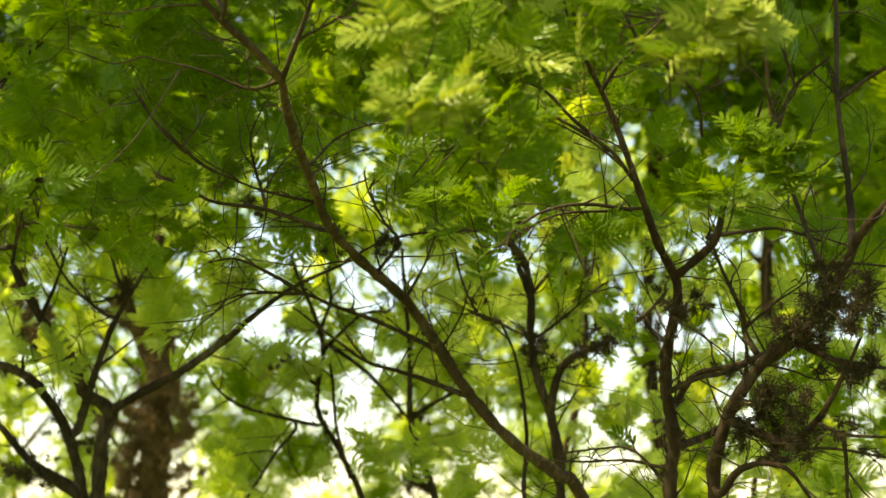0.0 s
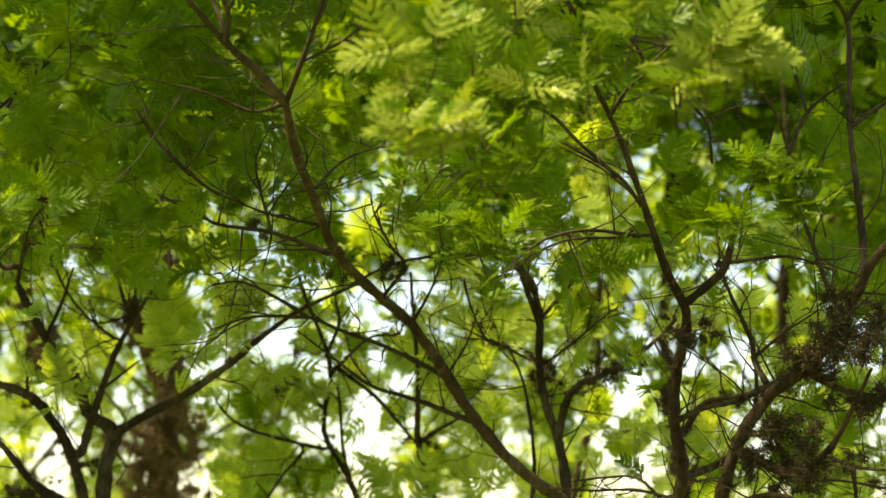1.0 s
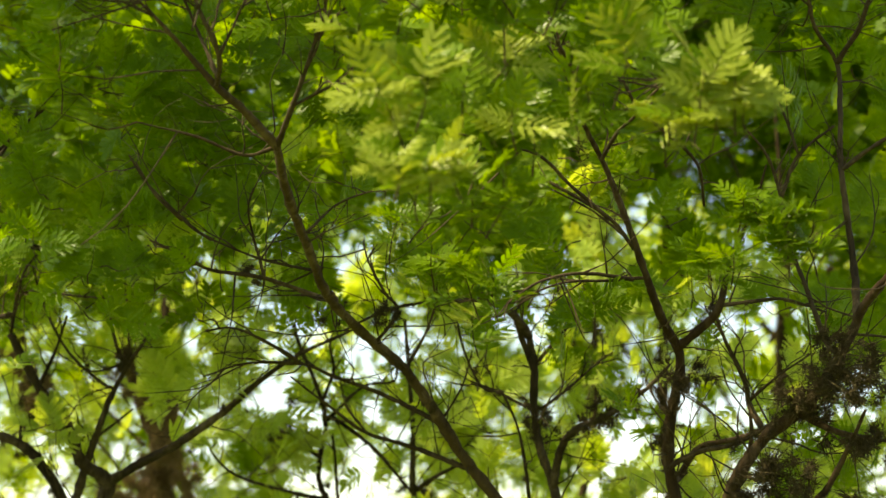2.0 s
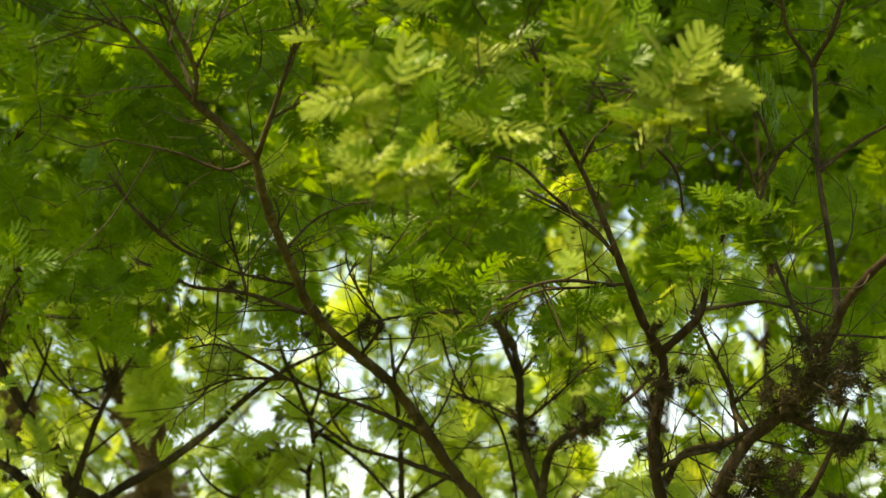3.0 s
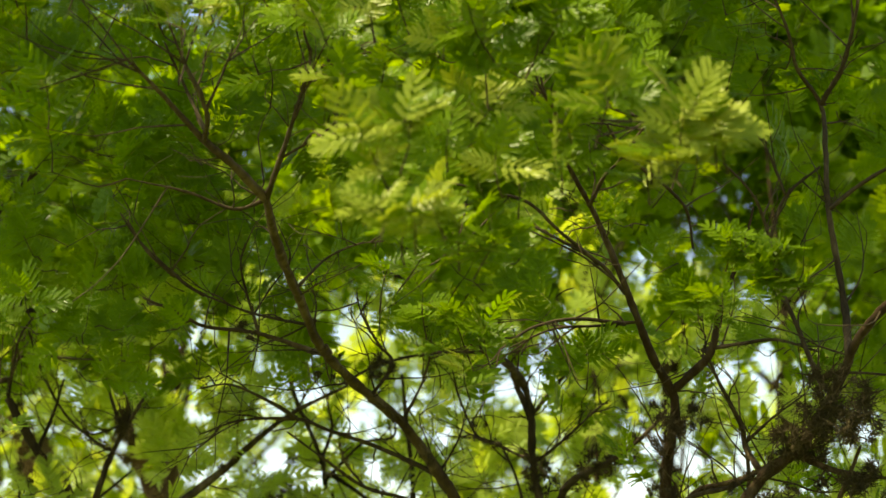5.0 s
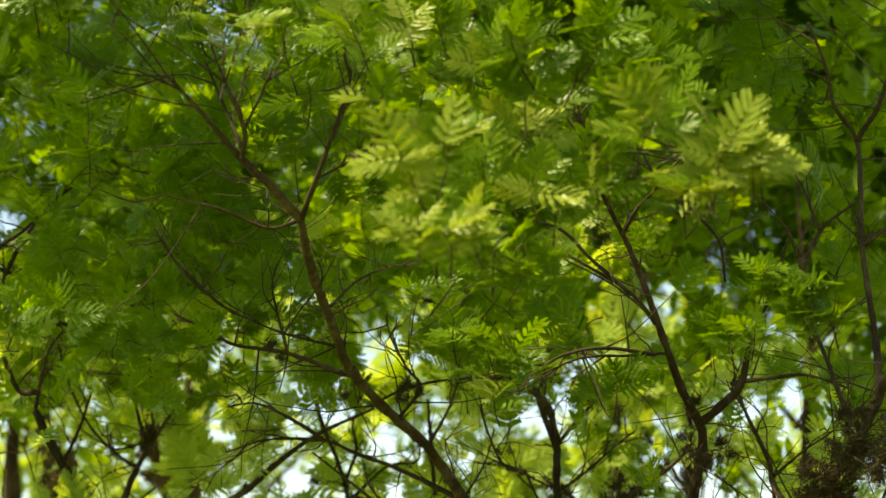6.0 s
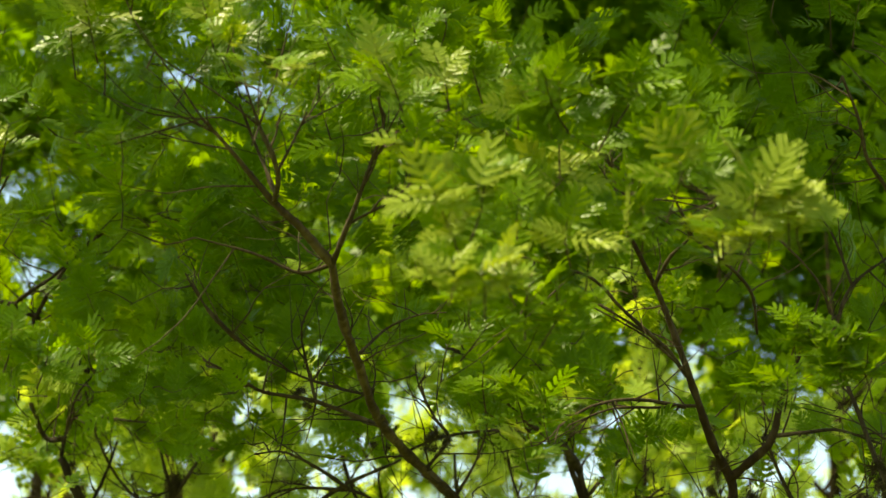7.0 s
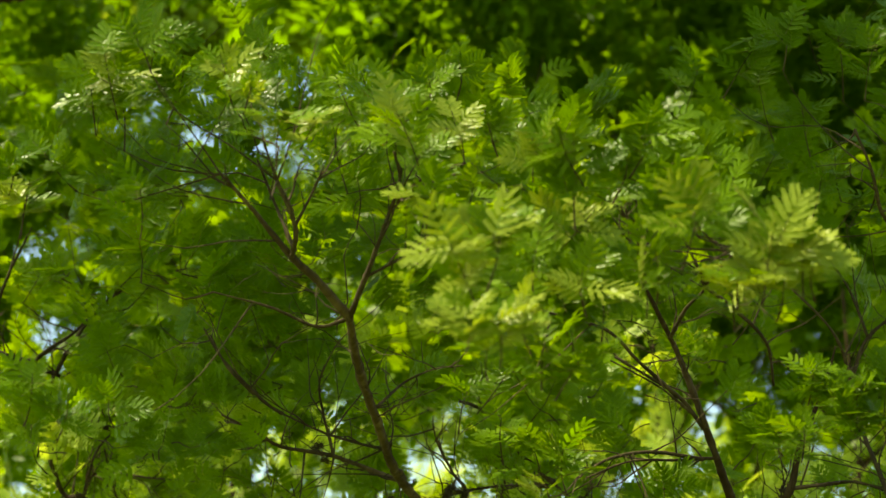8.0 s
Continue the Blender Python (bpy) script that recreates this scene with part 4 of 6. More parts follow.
spray(upright_tree, OLD, (0.81, 4.95, 3.60), (0.20, 0.30, 0.14), 13)
spray(mossy_tree, OLD, (1.11, 4.86, 3.55), (0.20, 0.30, 0.14), 3)
spray(mossy_tree, OLD, (1.50, 5.12, 3.70), (0.21, 0.30, 0.15), 3)
spray(leaning_tree, OLD, (-1.50, 5.15, 3.41), (0.21, 0.30, 0.15), 10)
spray(leaning_tree, OLD, (-1.09, 5.15, 3.39), (0.21, 0.30, 0.15), 16)
spray(leaning_tree, OLD, (-0.68, 4.87, 3.30), (0.20, 0.30, 0.14), 20)
spray(leaning_tree, OLD, (-0.29, 4.98, 3.36), (0.20, 0.30, 0.14), 16)
spray(upright_tree, OLD, (0.11, 5.34, 3.47), (0.22, 0.30, 0.15), 23)
spray(upright_tree, OLD, (0.35, 5.25, 3.44), (0.22, 0.30, 0.15), 20)
spray(upright_tree, OLD, (0.77, 5.27, 3.47), (0.22, 0.30, 0.15), 13)
spray(mossy_tree, OLD, (1.18, 5.04, 3.41), (0.21, 0.30, 0.14), 7)
spray(mossy_tree, OLD, (1.37, 4.99, 3.39), (0.20, 0.30, 0.14), 3)
spray(leaning_tree, OLD, (-1.36, 5.19, 3.15), (0.21, 0.30, 0.15), 16)
spray(leaning_tree, OLD, (-0.95, 4.98, 3.17), (0.20, 0.30, 0.14), 20)
spray(leaning_tree, OLD, (-0.78, 5.30, 3.24), (0.22, 0.30, 0.15), 16)
spray(leaning_tree, OLD, (-0.29, 5.32, 3.27), (0.22, 0.30, 0.15), 13)
spray(upright_tree, LIT, (0.03, 4.95, 3.12), (0.20, 0.30, 0.14), 23)
spray(upright_tree, LIT, (0.37, 5.33, 3.24), (0.22, 0.30, 0.15), 16)
spray(upright_tree, LIT, (0.66, 4.78, 3.09), (0.19, 0.30, 0.14), 10)
spray(mossy_tree, OLD, (1.16, 5.34, 3.24), (0.22, 0.30, 0.15), 2)
spray(mossy_tree, OLD, (1.56, 5.20, 3.22), (0.21, 0.30, 0.15), 3)
spray(leaning_tree, LIT, (-1.48, 5.33, 2.97), (0.21, 0.30, 0.15), 16)
spray(leaning_tree, LIT, (-1.08, 5.29, 2.95), (0.21, 0.30, 0.15), 16)
spray(leaning_tree, LIT, (-0.79, 5.25, 3.02), (0.21, 0.30, 0.15), 13)
spray(leaning_tree, LIT, (-0.37, 4.95, 2.94), (0.20, 0.30, 0.14), 10)
spray(upright_tree, LIT, (0.09, 5.20, 2.97), (0.21, 0.30, 0.15), 20)
spray(upright_tree, LIT, (0.41, 5.09, 2.89), (0.21, 0.30, 0.14), 10)
spray(upright_tree, LIT, (0.77, 5.06, 2.94), (0.20, 0.30, 0.14), 2)
spray(mossy_tree, LIT, (1.13, 4.97, 2.90), (0.20, 0.30, 0.14), 10)
spray(mossy_tree, LIT, (1.52, 5.28, 2.99), (0.21, 0.30, 0.15), 10)
spray(leaning_tree, LIT, (-1.49, 5.17, 2.75), (0.21, 0.30, 0.14), 13)
spray(leaning_tree, LIT, (-1.06, 5.20, 2.67), (0.21, 0.30, 0.14), 10)
spray(leaning_tree, LIT, (-0.64, 4.87, 2.65), (0.20, 0.30, 0.14), 7)
spray(leaning_tree, LIT, (-0.34, 5.33, 2.73), (0.21, 0.30, 0.15), 3)
spray(upright_tree, LIT, (-0.01, 5.25, 2.72), (0.21, 0.30, 0.15), 13)
spray(upright_tree, LIT, (0.45, 4.99, 2.64), (0.20, 0.30, 0.14), 7)
spray(upright_tree, LIT, (0.72, 5.04, 2.71), (0.20, 0.30, 0.14), 7)
spray(mossy_tree, LIT, (1.01, 4.88, 2.61), (0.19, 0.30, 0.14), 10)
spray(mossy_tree, LIT, (1.44, 4.96, 2.69), (0.20, 0.30, 0.14), 13)
spray(leaning_tree, LIT, (-1.38, 4.94, 2.42), (0.20, 0.30, 0.14), 3)
spray(upright_tree, LIT, (0.04, 5.22, 2.48), (0.21, 0.30, 0.14), 3)
spray(upright_tree, LIT, (0.38, 5.08, 2.41), (0.20, 0.30, 0.14), 3)
spray(upright_tree, LIT, (0.76, 5.02, 2.47), (0.20, 0.30, 0.14), 3)
spray(mossy_tree, OLD, (1.04, 5.02, 2.49), (0.20, 0.30, 0.14), 3)
spray(mossy_tree, OLD, (1.53, 5.49, 2.55), (0.22, 0.30, 0.15), 3)
spray(upright_tree, LIT, (0.64, 4.93, 2.24), (0.19, 0.30, 0.14), 3)
spray(mossy_tree, OLD, (1.12, 5.22, 2.19), (0.21, 0.30, 0.14), 3)
spray(mossy_tree, OLD, (1.50, 5.52, 2.26), (0.22, 0.30, 0.15), 3)
spray(upright_tree, LIT, (0.72, 5.58, 1.99), (0.22, 0.30, 0.15), 3)
spray(mossy_tree, OLD, (1.14, 5.23, 2.03), (0.20, 0.30, 0.14), 3)
spray(mossy_tree, OLD, (1.50, 5.38, 2.06), (0.21, 0.30, 0.15), 7)
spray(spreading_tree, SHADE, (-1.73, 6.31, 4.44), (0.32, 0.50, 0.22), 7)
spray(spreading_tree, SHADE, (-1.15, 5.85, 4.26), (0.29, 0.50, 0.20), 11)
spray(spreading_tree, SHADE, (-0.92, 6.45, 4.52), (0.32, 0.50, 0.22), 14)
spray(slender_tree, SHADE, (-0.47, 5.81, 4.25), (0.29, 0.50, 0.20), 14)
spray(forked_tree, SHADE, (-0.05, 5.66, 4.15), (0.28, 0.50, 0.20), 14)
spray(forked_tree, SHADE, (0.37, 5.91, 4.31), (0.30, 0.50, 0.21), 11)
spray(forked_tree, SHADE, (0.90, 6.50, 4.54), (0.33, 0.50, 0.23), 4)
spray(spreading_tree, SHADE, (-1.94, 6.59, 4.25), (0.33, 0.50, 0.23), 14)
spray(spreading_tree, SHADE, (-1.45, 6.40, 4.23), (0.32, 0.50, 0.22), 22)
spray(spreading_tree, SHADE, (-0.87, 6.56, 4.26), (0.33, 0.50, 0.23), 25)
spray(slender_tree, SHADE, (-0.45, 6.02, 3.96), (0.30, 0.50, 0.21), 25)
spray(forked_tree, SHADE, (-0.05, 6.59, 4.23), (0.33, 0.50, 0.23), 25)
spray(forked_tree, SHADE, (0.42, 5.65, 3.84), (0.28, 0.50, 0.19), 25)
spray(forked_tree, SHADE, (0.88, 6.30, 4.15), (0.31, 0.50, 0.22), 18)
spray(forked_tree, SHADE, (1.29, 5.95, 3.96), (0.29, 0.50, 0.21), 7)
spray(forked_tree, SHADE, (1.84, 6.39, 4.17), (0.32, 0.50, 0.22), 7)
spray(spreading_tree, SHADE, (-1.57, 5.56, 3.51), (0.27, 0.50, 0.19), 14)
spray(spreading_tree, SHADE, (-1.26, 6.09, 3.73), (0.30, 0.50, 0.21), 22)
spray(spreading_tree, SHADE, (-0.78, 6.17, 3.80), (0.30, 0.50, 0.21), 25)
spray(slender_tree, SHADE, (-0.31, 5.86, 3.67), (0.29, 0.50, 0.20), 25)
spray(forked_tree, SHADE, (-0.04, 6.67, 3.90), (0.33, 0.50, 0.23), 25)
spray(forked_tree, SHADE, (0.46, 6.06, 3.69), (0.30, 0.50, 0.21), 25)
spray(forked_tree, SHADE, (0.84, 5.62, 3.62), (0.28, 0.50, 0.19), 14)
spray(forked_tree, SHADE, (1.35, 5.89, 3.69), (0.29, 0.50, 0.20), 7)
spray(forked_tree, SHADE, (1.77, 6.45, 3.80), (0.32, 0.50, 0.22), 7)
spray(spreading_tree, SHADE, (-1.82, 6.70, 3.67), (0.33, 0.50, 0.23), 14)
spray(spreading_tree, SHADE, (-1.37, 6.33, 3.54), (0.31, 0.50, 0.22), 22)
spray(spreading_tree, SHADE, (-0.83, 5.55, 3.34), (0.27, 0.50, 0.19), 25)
spray(slender_tree, BACKLIT, (-0.48, 6.57, 3.55), (0.32, 0.50, 0.22), 25)
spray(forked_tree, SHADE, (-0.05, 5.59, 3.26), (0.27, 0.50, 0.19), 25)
spray(forked_tree, BACKLIT, (0.50, 5.52, 3.32), (0.27, 0.50, 0.19), 22)
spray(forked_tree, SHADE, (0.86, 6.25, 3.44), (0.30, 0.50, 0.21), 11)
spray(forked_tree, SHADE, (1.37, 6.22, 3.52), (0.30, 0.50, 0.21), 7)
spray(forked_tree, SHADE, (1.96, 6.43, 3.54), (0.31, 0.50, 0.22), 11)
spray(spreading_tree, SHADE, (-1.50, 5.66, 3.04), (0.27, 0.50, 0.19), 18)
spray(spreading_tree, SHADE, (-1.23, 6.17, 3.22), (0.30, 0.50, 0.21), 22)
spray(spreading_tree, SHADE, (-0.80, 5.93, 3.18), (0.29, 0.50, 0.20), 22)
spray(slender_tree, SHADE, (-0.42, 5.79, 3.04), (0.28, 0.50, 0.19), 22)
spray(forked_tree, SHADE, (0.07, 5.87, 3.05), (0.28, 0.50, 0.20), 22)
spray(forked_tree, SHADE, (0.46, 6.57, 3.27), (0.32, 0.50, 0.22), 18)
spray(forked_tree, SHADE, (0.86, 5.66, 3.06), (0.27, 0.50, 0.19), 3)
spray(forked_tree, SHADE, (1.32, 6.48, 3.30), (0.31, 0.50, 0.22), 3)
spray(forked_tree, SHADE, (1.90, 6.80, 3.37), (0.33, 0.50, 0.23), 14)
spray(spreading_tree, BACKLIT, (-1.59, 5.69, 2.80), (0.27, 0.50, 0.19), 14)
spray(spreading_tree, BACKLIT, (-1.19, 5.64, 2.83), (0.27, 0.50, 0.19), 11)
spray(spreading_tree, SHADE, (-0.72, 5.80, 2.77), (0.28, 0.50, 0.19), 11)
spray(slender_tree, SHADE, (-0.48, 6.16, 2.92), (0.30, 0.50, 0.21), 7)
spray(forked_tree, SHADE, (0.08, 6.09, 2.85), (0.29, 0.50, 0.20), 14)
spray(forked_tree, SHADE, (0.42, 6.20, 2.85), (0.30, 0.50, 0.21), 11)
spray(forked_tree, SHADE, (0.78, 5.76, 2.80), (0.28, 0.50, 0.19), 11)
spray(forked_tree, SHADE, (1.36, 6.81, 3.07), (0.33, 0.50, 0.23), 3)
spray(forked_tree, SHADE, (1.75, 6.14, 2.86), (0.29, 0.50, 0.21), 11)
spray(spreading_tree, BACKLIT, (-1.72, 6.35, 2.68), (0.30, 0.50, 0.21), 4)
spray(spreading_tree, BACKLIT, (-1.29, 6.49, 2.60), (0.31, 0.50, 0.21), 4)
spray(spreading_tree, BACKLIT, (-0.85, 5.88, 2.59), (0.28, 0.50, 0.20), 4)
spray(forked_tree, BACKLIT, (0.02, 6.05, 2.64), (0.29, 0.50, 0.20), 4)
spray(forked_tree, BACKLIT, (1.01, 6.54, 2.74), (0.31, 0.50, 0.22), 4)
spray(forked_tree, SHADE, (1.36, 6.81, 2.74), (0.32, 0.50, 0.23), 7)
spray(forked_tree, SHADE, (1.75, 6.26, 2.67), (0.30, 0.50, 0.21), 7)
spray(forked_tree, BACKLIT, (1.01, 6.62, 2.42), (0.31, 0.50, 0.22), 4)
spray(forked_tree, SHADE, (1.25, 5.89, 2.35), (0.28, 0.50, 0.19), 4)
spray(forked_tree, SHADE, (2.01, 6.91, 2.37), (0.33, 0.50, 0.23), 7)
spray(forked_tree, BACKLIT, (0.94, 6.26, 2.08), (0.29, 0.50, 0.20), 4)
spray(forked_tree, SHADE, (1.25, 6.32, 2.13), (0.30, 0.50, 0.21), 4)
spray(forked_tree, SHADE, (1.77, 6.61, 2.03), (0.31, 0.50, 0.22), 7)
spray(thicket_tree_a, DEEP, (-2.29, 8.15, 5.17), (0.49, 0.80, 0.34), 12)
spray(thicket_tree_a, DEEP, (-1.74, 7.63, 5.06), (0.46, 0.80, 0.32), 12)
spray(thicket_tree_a, DEEP, (-1.19, 7.93, 5.18), (0.48, 0.80, 0.33), 19)
spray(thicket_tree_b, DEEP, (-0.60, 8.46, 5.40), (0.51, 0.80, 0.36), 19)
spray(thicket_tree_b, DEEP, (0.05, 7.53, 4.88), (0.45, 0.80, 0.32), 19)
spray(thicket_tree_b, DEEP, (0.66, 7.40, 4.87), (0.45, 0.80, 0.31), 19)
spray(thicket_tree_c, DEEP, (1.25, 8.21, 5.26), (0.50, 0.80, 0.34), 6)
spray(thicket_tree_c, DEEP, (1.64, 7.28, 4.78), (0.44, 0.80, 0.31), 6)
spray(thicket_tree_c, DEEP, (2.49, 8.45, 5.38), (0.51, 0.80, 0.36), 6)
spray(thicket_tree_a, DEEP, (-2.62, 8.78, 5.14), (0.53, 0.80, 0.37), 25)
spray(thicket_tree_a, DEEP, (-1.83, 8.96, 5.08), (0.54, 0.80, 0.37), 37)
spray(thicket_tree_a, DEEP, (-1.25, 8.15, 4.83), (0.49, 0.80, 0.34), 43)
spray(thicket_tree_b, DEEP, (-0.66, 8.33, 4.91), (0.50, 0.80, 0.35), 43)
spray(thicket_tree_b, DEEP, (-0.08, 8.91, 5.22), (0.53, 0.80, 0.37), 43)
spray(thicket_tree_b, DEEP, (0.61, 7.34, 4.46), (0.44, 0.80, 0.31), 43)
spray(thicket_tree_c, DEEP, (1.19, 7.42, 4.60), (0.45, 0.80, 0.31), 31)
spray(thicket_tree_c, DEEP, (1.88, 8.14, 4.90), (0.49, 0.80, 0.34), 25)
spray(thicket_tree_c, DEEP, (2.45, 8.04, 4.82), (0.48, 0.80, 0.34), 19)
spray(thicket_tree_a, DEEP, (-2.45, 8.73, 4.55), (0.52, 0.80, 0.36), 31)
spray(thicket_tree_a, DEEP, (-1.57, 7.95, 4.44), (0.47, 0.80, 0.33), 37)
spray(thicket_tree_a, DEEP, (-1.16, 7.84, 4.35), (0.47, 0.80, 0.32), 43)
spray(thicket_tree_b, DEEP, (-0.59, 7.96, 4.39), (0.47, 0.80, 0.33), 43)
spray(thicket_tree_b, DEEP, (0.07, 8.49, 4.60), (0.51, 0.80, 0.35), 43)
spray(thicket_tree_b, DEEP, (0.72, 8.55, 4.59), (0.51, 0.80, 0.35), 43)
spray(thicket_tree_c, DEEP, (1.11, 8.08, 4.35), (0.48, 0.80, 0.33), 25)
spray(thicket_tree_c, DEEP, (1.68, 7.89, 4.27), (0.47, 0.80, 0.33), 25)
spray(thicket_tree_c, DEEP, (2.19, 7.77, 4.33), (0.46, 0.80, 0.32), 25)
spray(thicket_tree_a, DEEP, (-2.26, 8.24, 4.09), (0.49, 0.80, 0.34), 31)
spray(thicket_tree_a, DEEP, (-1.90, 8.58, 4.09), (0.51, 0.80, 0.35), 43)
spray(thicket_tree_a, BACKLIT, (-1.12, 8.14, 4.05), (0.48, 0.80, 0.33), 43)
spray(thicket_tree_b, DEEP, (-0.59, 8.81, 4.32), (0.52, 0.80, 0.36), 43)
spray(thicket_tree_b, DEEP, (0.01, 8.17, 4.13), (0.48, 0.80, 0.34), 43)
spray(thicket_tree_b, DEEP, (0.63, 7.54, 3.88), (0.44, 0.80, 0.31), 43)
spray(thicket_tree_c, DEEP, (1.13, 8.56, 4.17), (0.50, 0.80, 0.35), 25)
spray(thicket_tree_c, DEEP, (1.63, 8.06, 4.11), (0.48, 0.80, 0.33), 8)
spray(thicket_tree_c, DEEP, (2.35, 8.19, 4.09), (0.48, 0.80, 0.34), 25)
spray(thicket_tree_a, DEEP, (-2.10, 7.54, 3.49), (0.44, 0.80, 0.31), 31)
spray(thicket_tree_a, DEEP, (-1.75, 8.89, 3.94), (0.52, 0.80, 0.36), 37)
spray(thicket_tree_a, DEEP, (-1.08, 7.97, 3.57), (0.47, 0.80, 0.32), 37)
spray(thicket_tree_b, DEEP, (-0.52, 8.85, 3.91), (0.52, 0.80, 0.36), 37)
spray(thicket_tree_b, DEEP, (0.07, 8.38, 3.76), (0.49, 0.80, 0.34), 37)
spray(thicket_tree_b, BACKLIT, (0.66, 9.25, 3.93), (0.54, 0.80, 0.38), 37)
spray(thicket_tree_c, DEEP, (1.32, 8.78, 3.87), (0.51, 0.80, 0.36), 8)
spray(thicket_tree_c, DEEP, (1.92, 8.38, 3.66), (0.49, 0.80, 0.34), 25)
spray(thicket_tree_c, DEEP, (2.09, 7.51, 3.45), (0.44, 0.80, 0.31), 31)
spray(thicket_tree_a, DEEP, (-2.11, 7.44, 3.08), (0.43, 0.80, 0.30), 25)
spray(thicket_tree_a, DEEP, (-1.89, 8.95, 3.47), (0.52, 0.80, 0.36), 19)
spray(thicket_tree_a, DEEP, (-1.08, 7.43, 3.22), (0.43, 0.80, 0.30), 19)
spray(thicket_tree_b, DEEP, (-0.64, 8.57, 3.31), (0.50, 0.80, 0.35), 19)
spray(thicket_tree_b, DEEP, (0.09, 8.53, 3.41), (0.50, 0.80, 0.34), 25)
spray(thicket_tree_b, BACKLIT, (0.61, 8.16, 3.35), (0.47, 0.80, 0.33), 25)
spray(thicket_tree_c, DEEP, (1.25, 8.26, 3.31), (0.48, 0.80, 0.33), 25)
spray(thicket_tree_c, DEEP, (1.87, 8.83, 3.51), (0.51, 0.80, 0.36), 25)
spray(thicket_tree_c, DEEP, (2.52, 8.45, 3.43), (0.49, 0.80, 0.34), 25)
spray(thicket_tree_a, BACKLIT, (-2.22, 8.34, 2.94), (0.48, 0.80, 0.33), 6)
spray(thicket_tree_a, BACKLIT, (-1.54, 7.61, 2.90), (0.44, 0.80, 0.31), 6)
spray(thicket_tree_c, BACKLIT, (1.05, 7.55, 2.87), (0.44, 0.80, 0.30), 6)
spray(thicket_tree_c, DEEP, (1.91, 8.41, 3.00), (0.48, 0.80, 0.34), 19)
spray(thicket_tree_c, DEEP, (2.60, 9.39, 3.03), (0.54, 0.80, 0.38), 19)
spray(thicket_tree_c, DEEP, (1.87, 8.53, 2.52), (0.49, 0.80, 0.34), 19)
spray(thicket_tree_c, DEEP, (2.46, 9.17, 2.58), (0.52, 0.80, 0.36), 12)
spray(thicket_tree_c, DEEP, (1.69, 7.77, 2.23), (0.44, 0.80, 0.31), 19)
spray(thicket_tree_c, DEEP, (2.17, 8.14, 2.16), (0.46, 0.80, 0.32), 12)
spray(leaning_tree, LIT, (-1.24, 4.89, 2.76), (0.14, 0.15, 0.09), 6)
spray(leaning_tree, LIT, (-1.03, 4.90, 2.70), (0.14, 0.15, 0.09), 6)
spray(leaning_tree, LIT, (-0.83, 4.88, 2.81), (0.14, 0.15, 0.09), 6)
spray(spreading_tree, BACKLIT, (-0.76, 6.28, 2.37), (0.18, 0.30, 0.12), 9)
spray(spreading_tree, BACKLIT, (-0.71, 6.60, 2.29), (0.19, 0.30, 0.12), 9)
spray(spreading_tree, BACKLIT, (-0.81, 6.12, 2.70), (0.18, 0.30, 0.12), 9)
spray(spreading_tree, BACKLIT, (-0.73, 6.32, 2.72), (0.19, 0.30, 0.12), 9)
spray(spreading_tree, BACKLIT, (-1.07, 6.17, 2.42), (0.18, 0.30, 0.12), 9)
spray(spreading_tree, BACKLIT, (-1.36, 5.90, 2.24), (0.17, 0.30, 0.11), 9)
spray(slender_tree, BACKLIT, (-0.61, 6.84, 2.06), (0.20, 0.30, 0.13), 9)
spray(spreading_tree, BACKLIT, (-0.84, 6.66, 1.96), (0.19, 0.30, 0.12), 9)
spray(forked_tree, BACKLIT, (-0.06, 7.24, 2.10), (0.21, 0.30, 0.14), 9)
spray(forked_tree, BACKLIT, (0.19, 7.26, 2.01), (0.21, 0.30, 0.14), 9)
spray(forked_tree, BACKLIT, (0.70, 6.80, 2.31), (0.20, 0.30, 0.13), 9)
spray(forked_tree, BACKLIT, (0.78, 7.03, 2.16), (0.20, 0.30, 0.13), 9)
spray(forked_tree, BACKLIT, (0.49, 6.35, 2.56), (0.19, 0.30, 0.12), 9)
spray(forked_tree, BACKLIT, (0.61, 7.01, 2.26), (0.20, 0.30, 0.13), 9)
spray(spreading_tree, BACKLIT, (-0.98, 6.25, 2.54), (0.18, 0.30, 0.12), 9)
spray(slender_tree, BACKLIT, (-0.54, 6.94, 2.64), (0.20, 0.30, 0.13), 9)
spray(slender_tree, BACKLIT, (-0.26, 7.26, 2.58), (0.21, 0.30, 0.14), 9)
spray(forked_tree, BACKLIT, (0.14, 7.18, 2.47), (0.21, 0.30, 0.14), 9)
spray(forked_tree, BACKLIT, (1.37, 5.64, 1.94), (0.16, 0.30, 0.11), 9)
spray(forked_tree, BACKLIT, (1.59, 6.00, 2.22), (0.17, 0.30, 0.11), 9)
spray(forked_tree, BACKLIT, (1.32, 5.86, 1.89), (0.17, 0.30, 0.11), 9)
spray(forked_tree, BACKLIT, (0.97, 6.13, 2.61), (0.18, 0.30, 0.12), 9)
spray(forked_tree, BACKLIT, (1.14, 5.95, 2.50), (0.17, 0.30, 0.11), 9)
spray(forked_tree, BACKLIT, (1.02, 6.42, 2.17), (0.19, 0.30, 0.12), 9)
spray(spreading_tree, BACKLIT, (-0.71, 6.87, 1.92), (0.20, 0.30, 0.13), 9)
spray(slender_tree, BACKLIT, (-0.36, 7.38, 2.44), (0.21, 0.30, 0.14), 9)
spray(forked_tree, BACKLIT, (0.09, 6.94, 2.64), (0.20, 0.30, 0.13), 9)

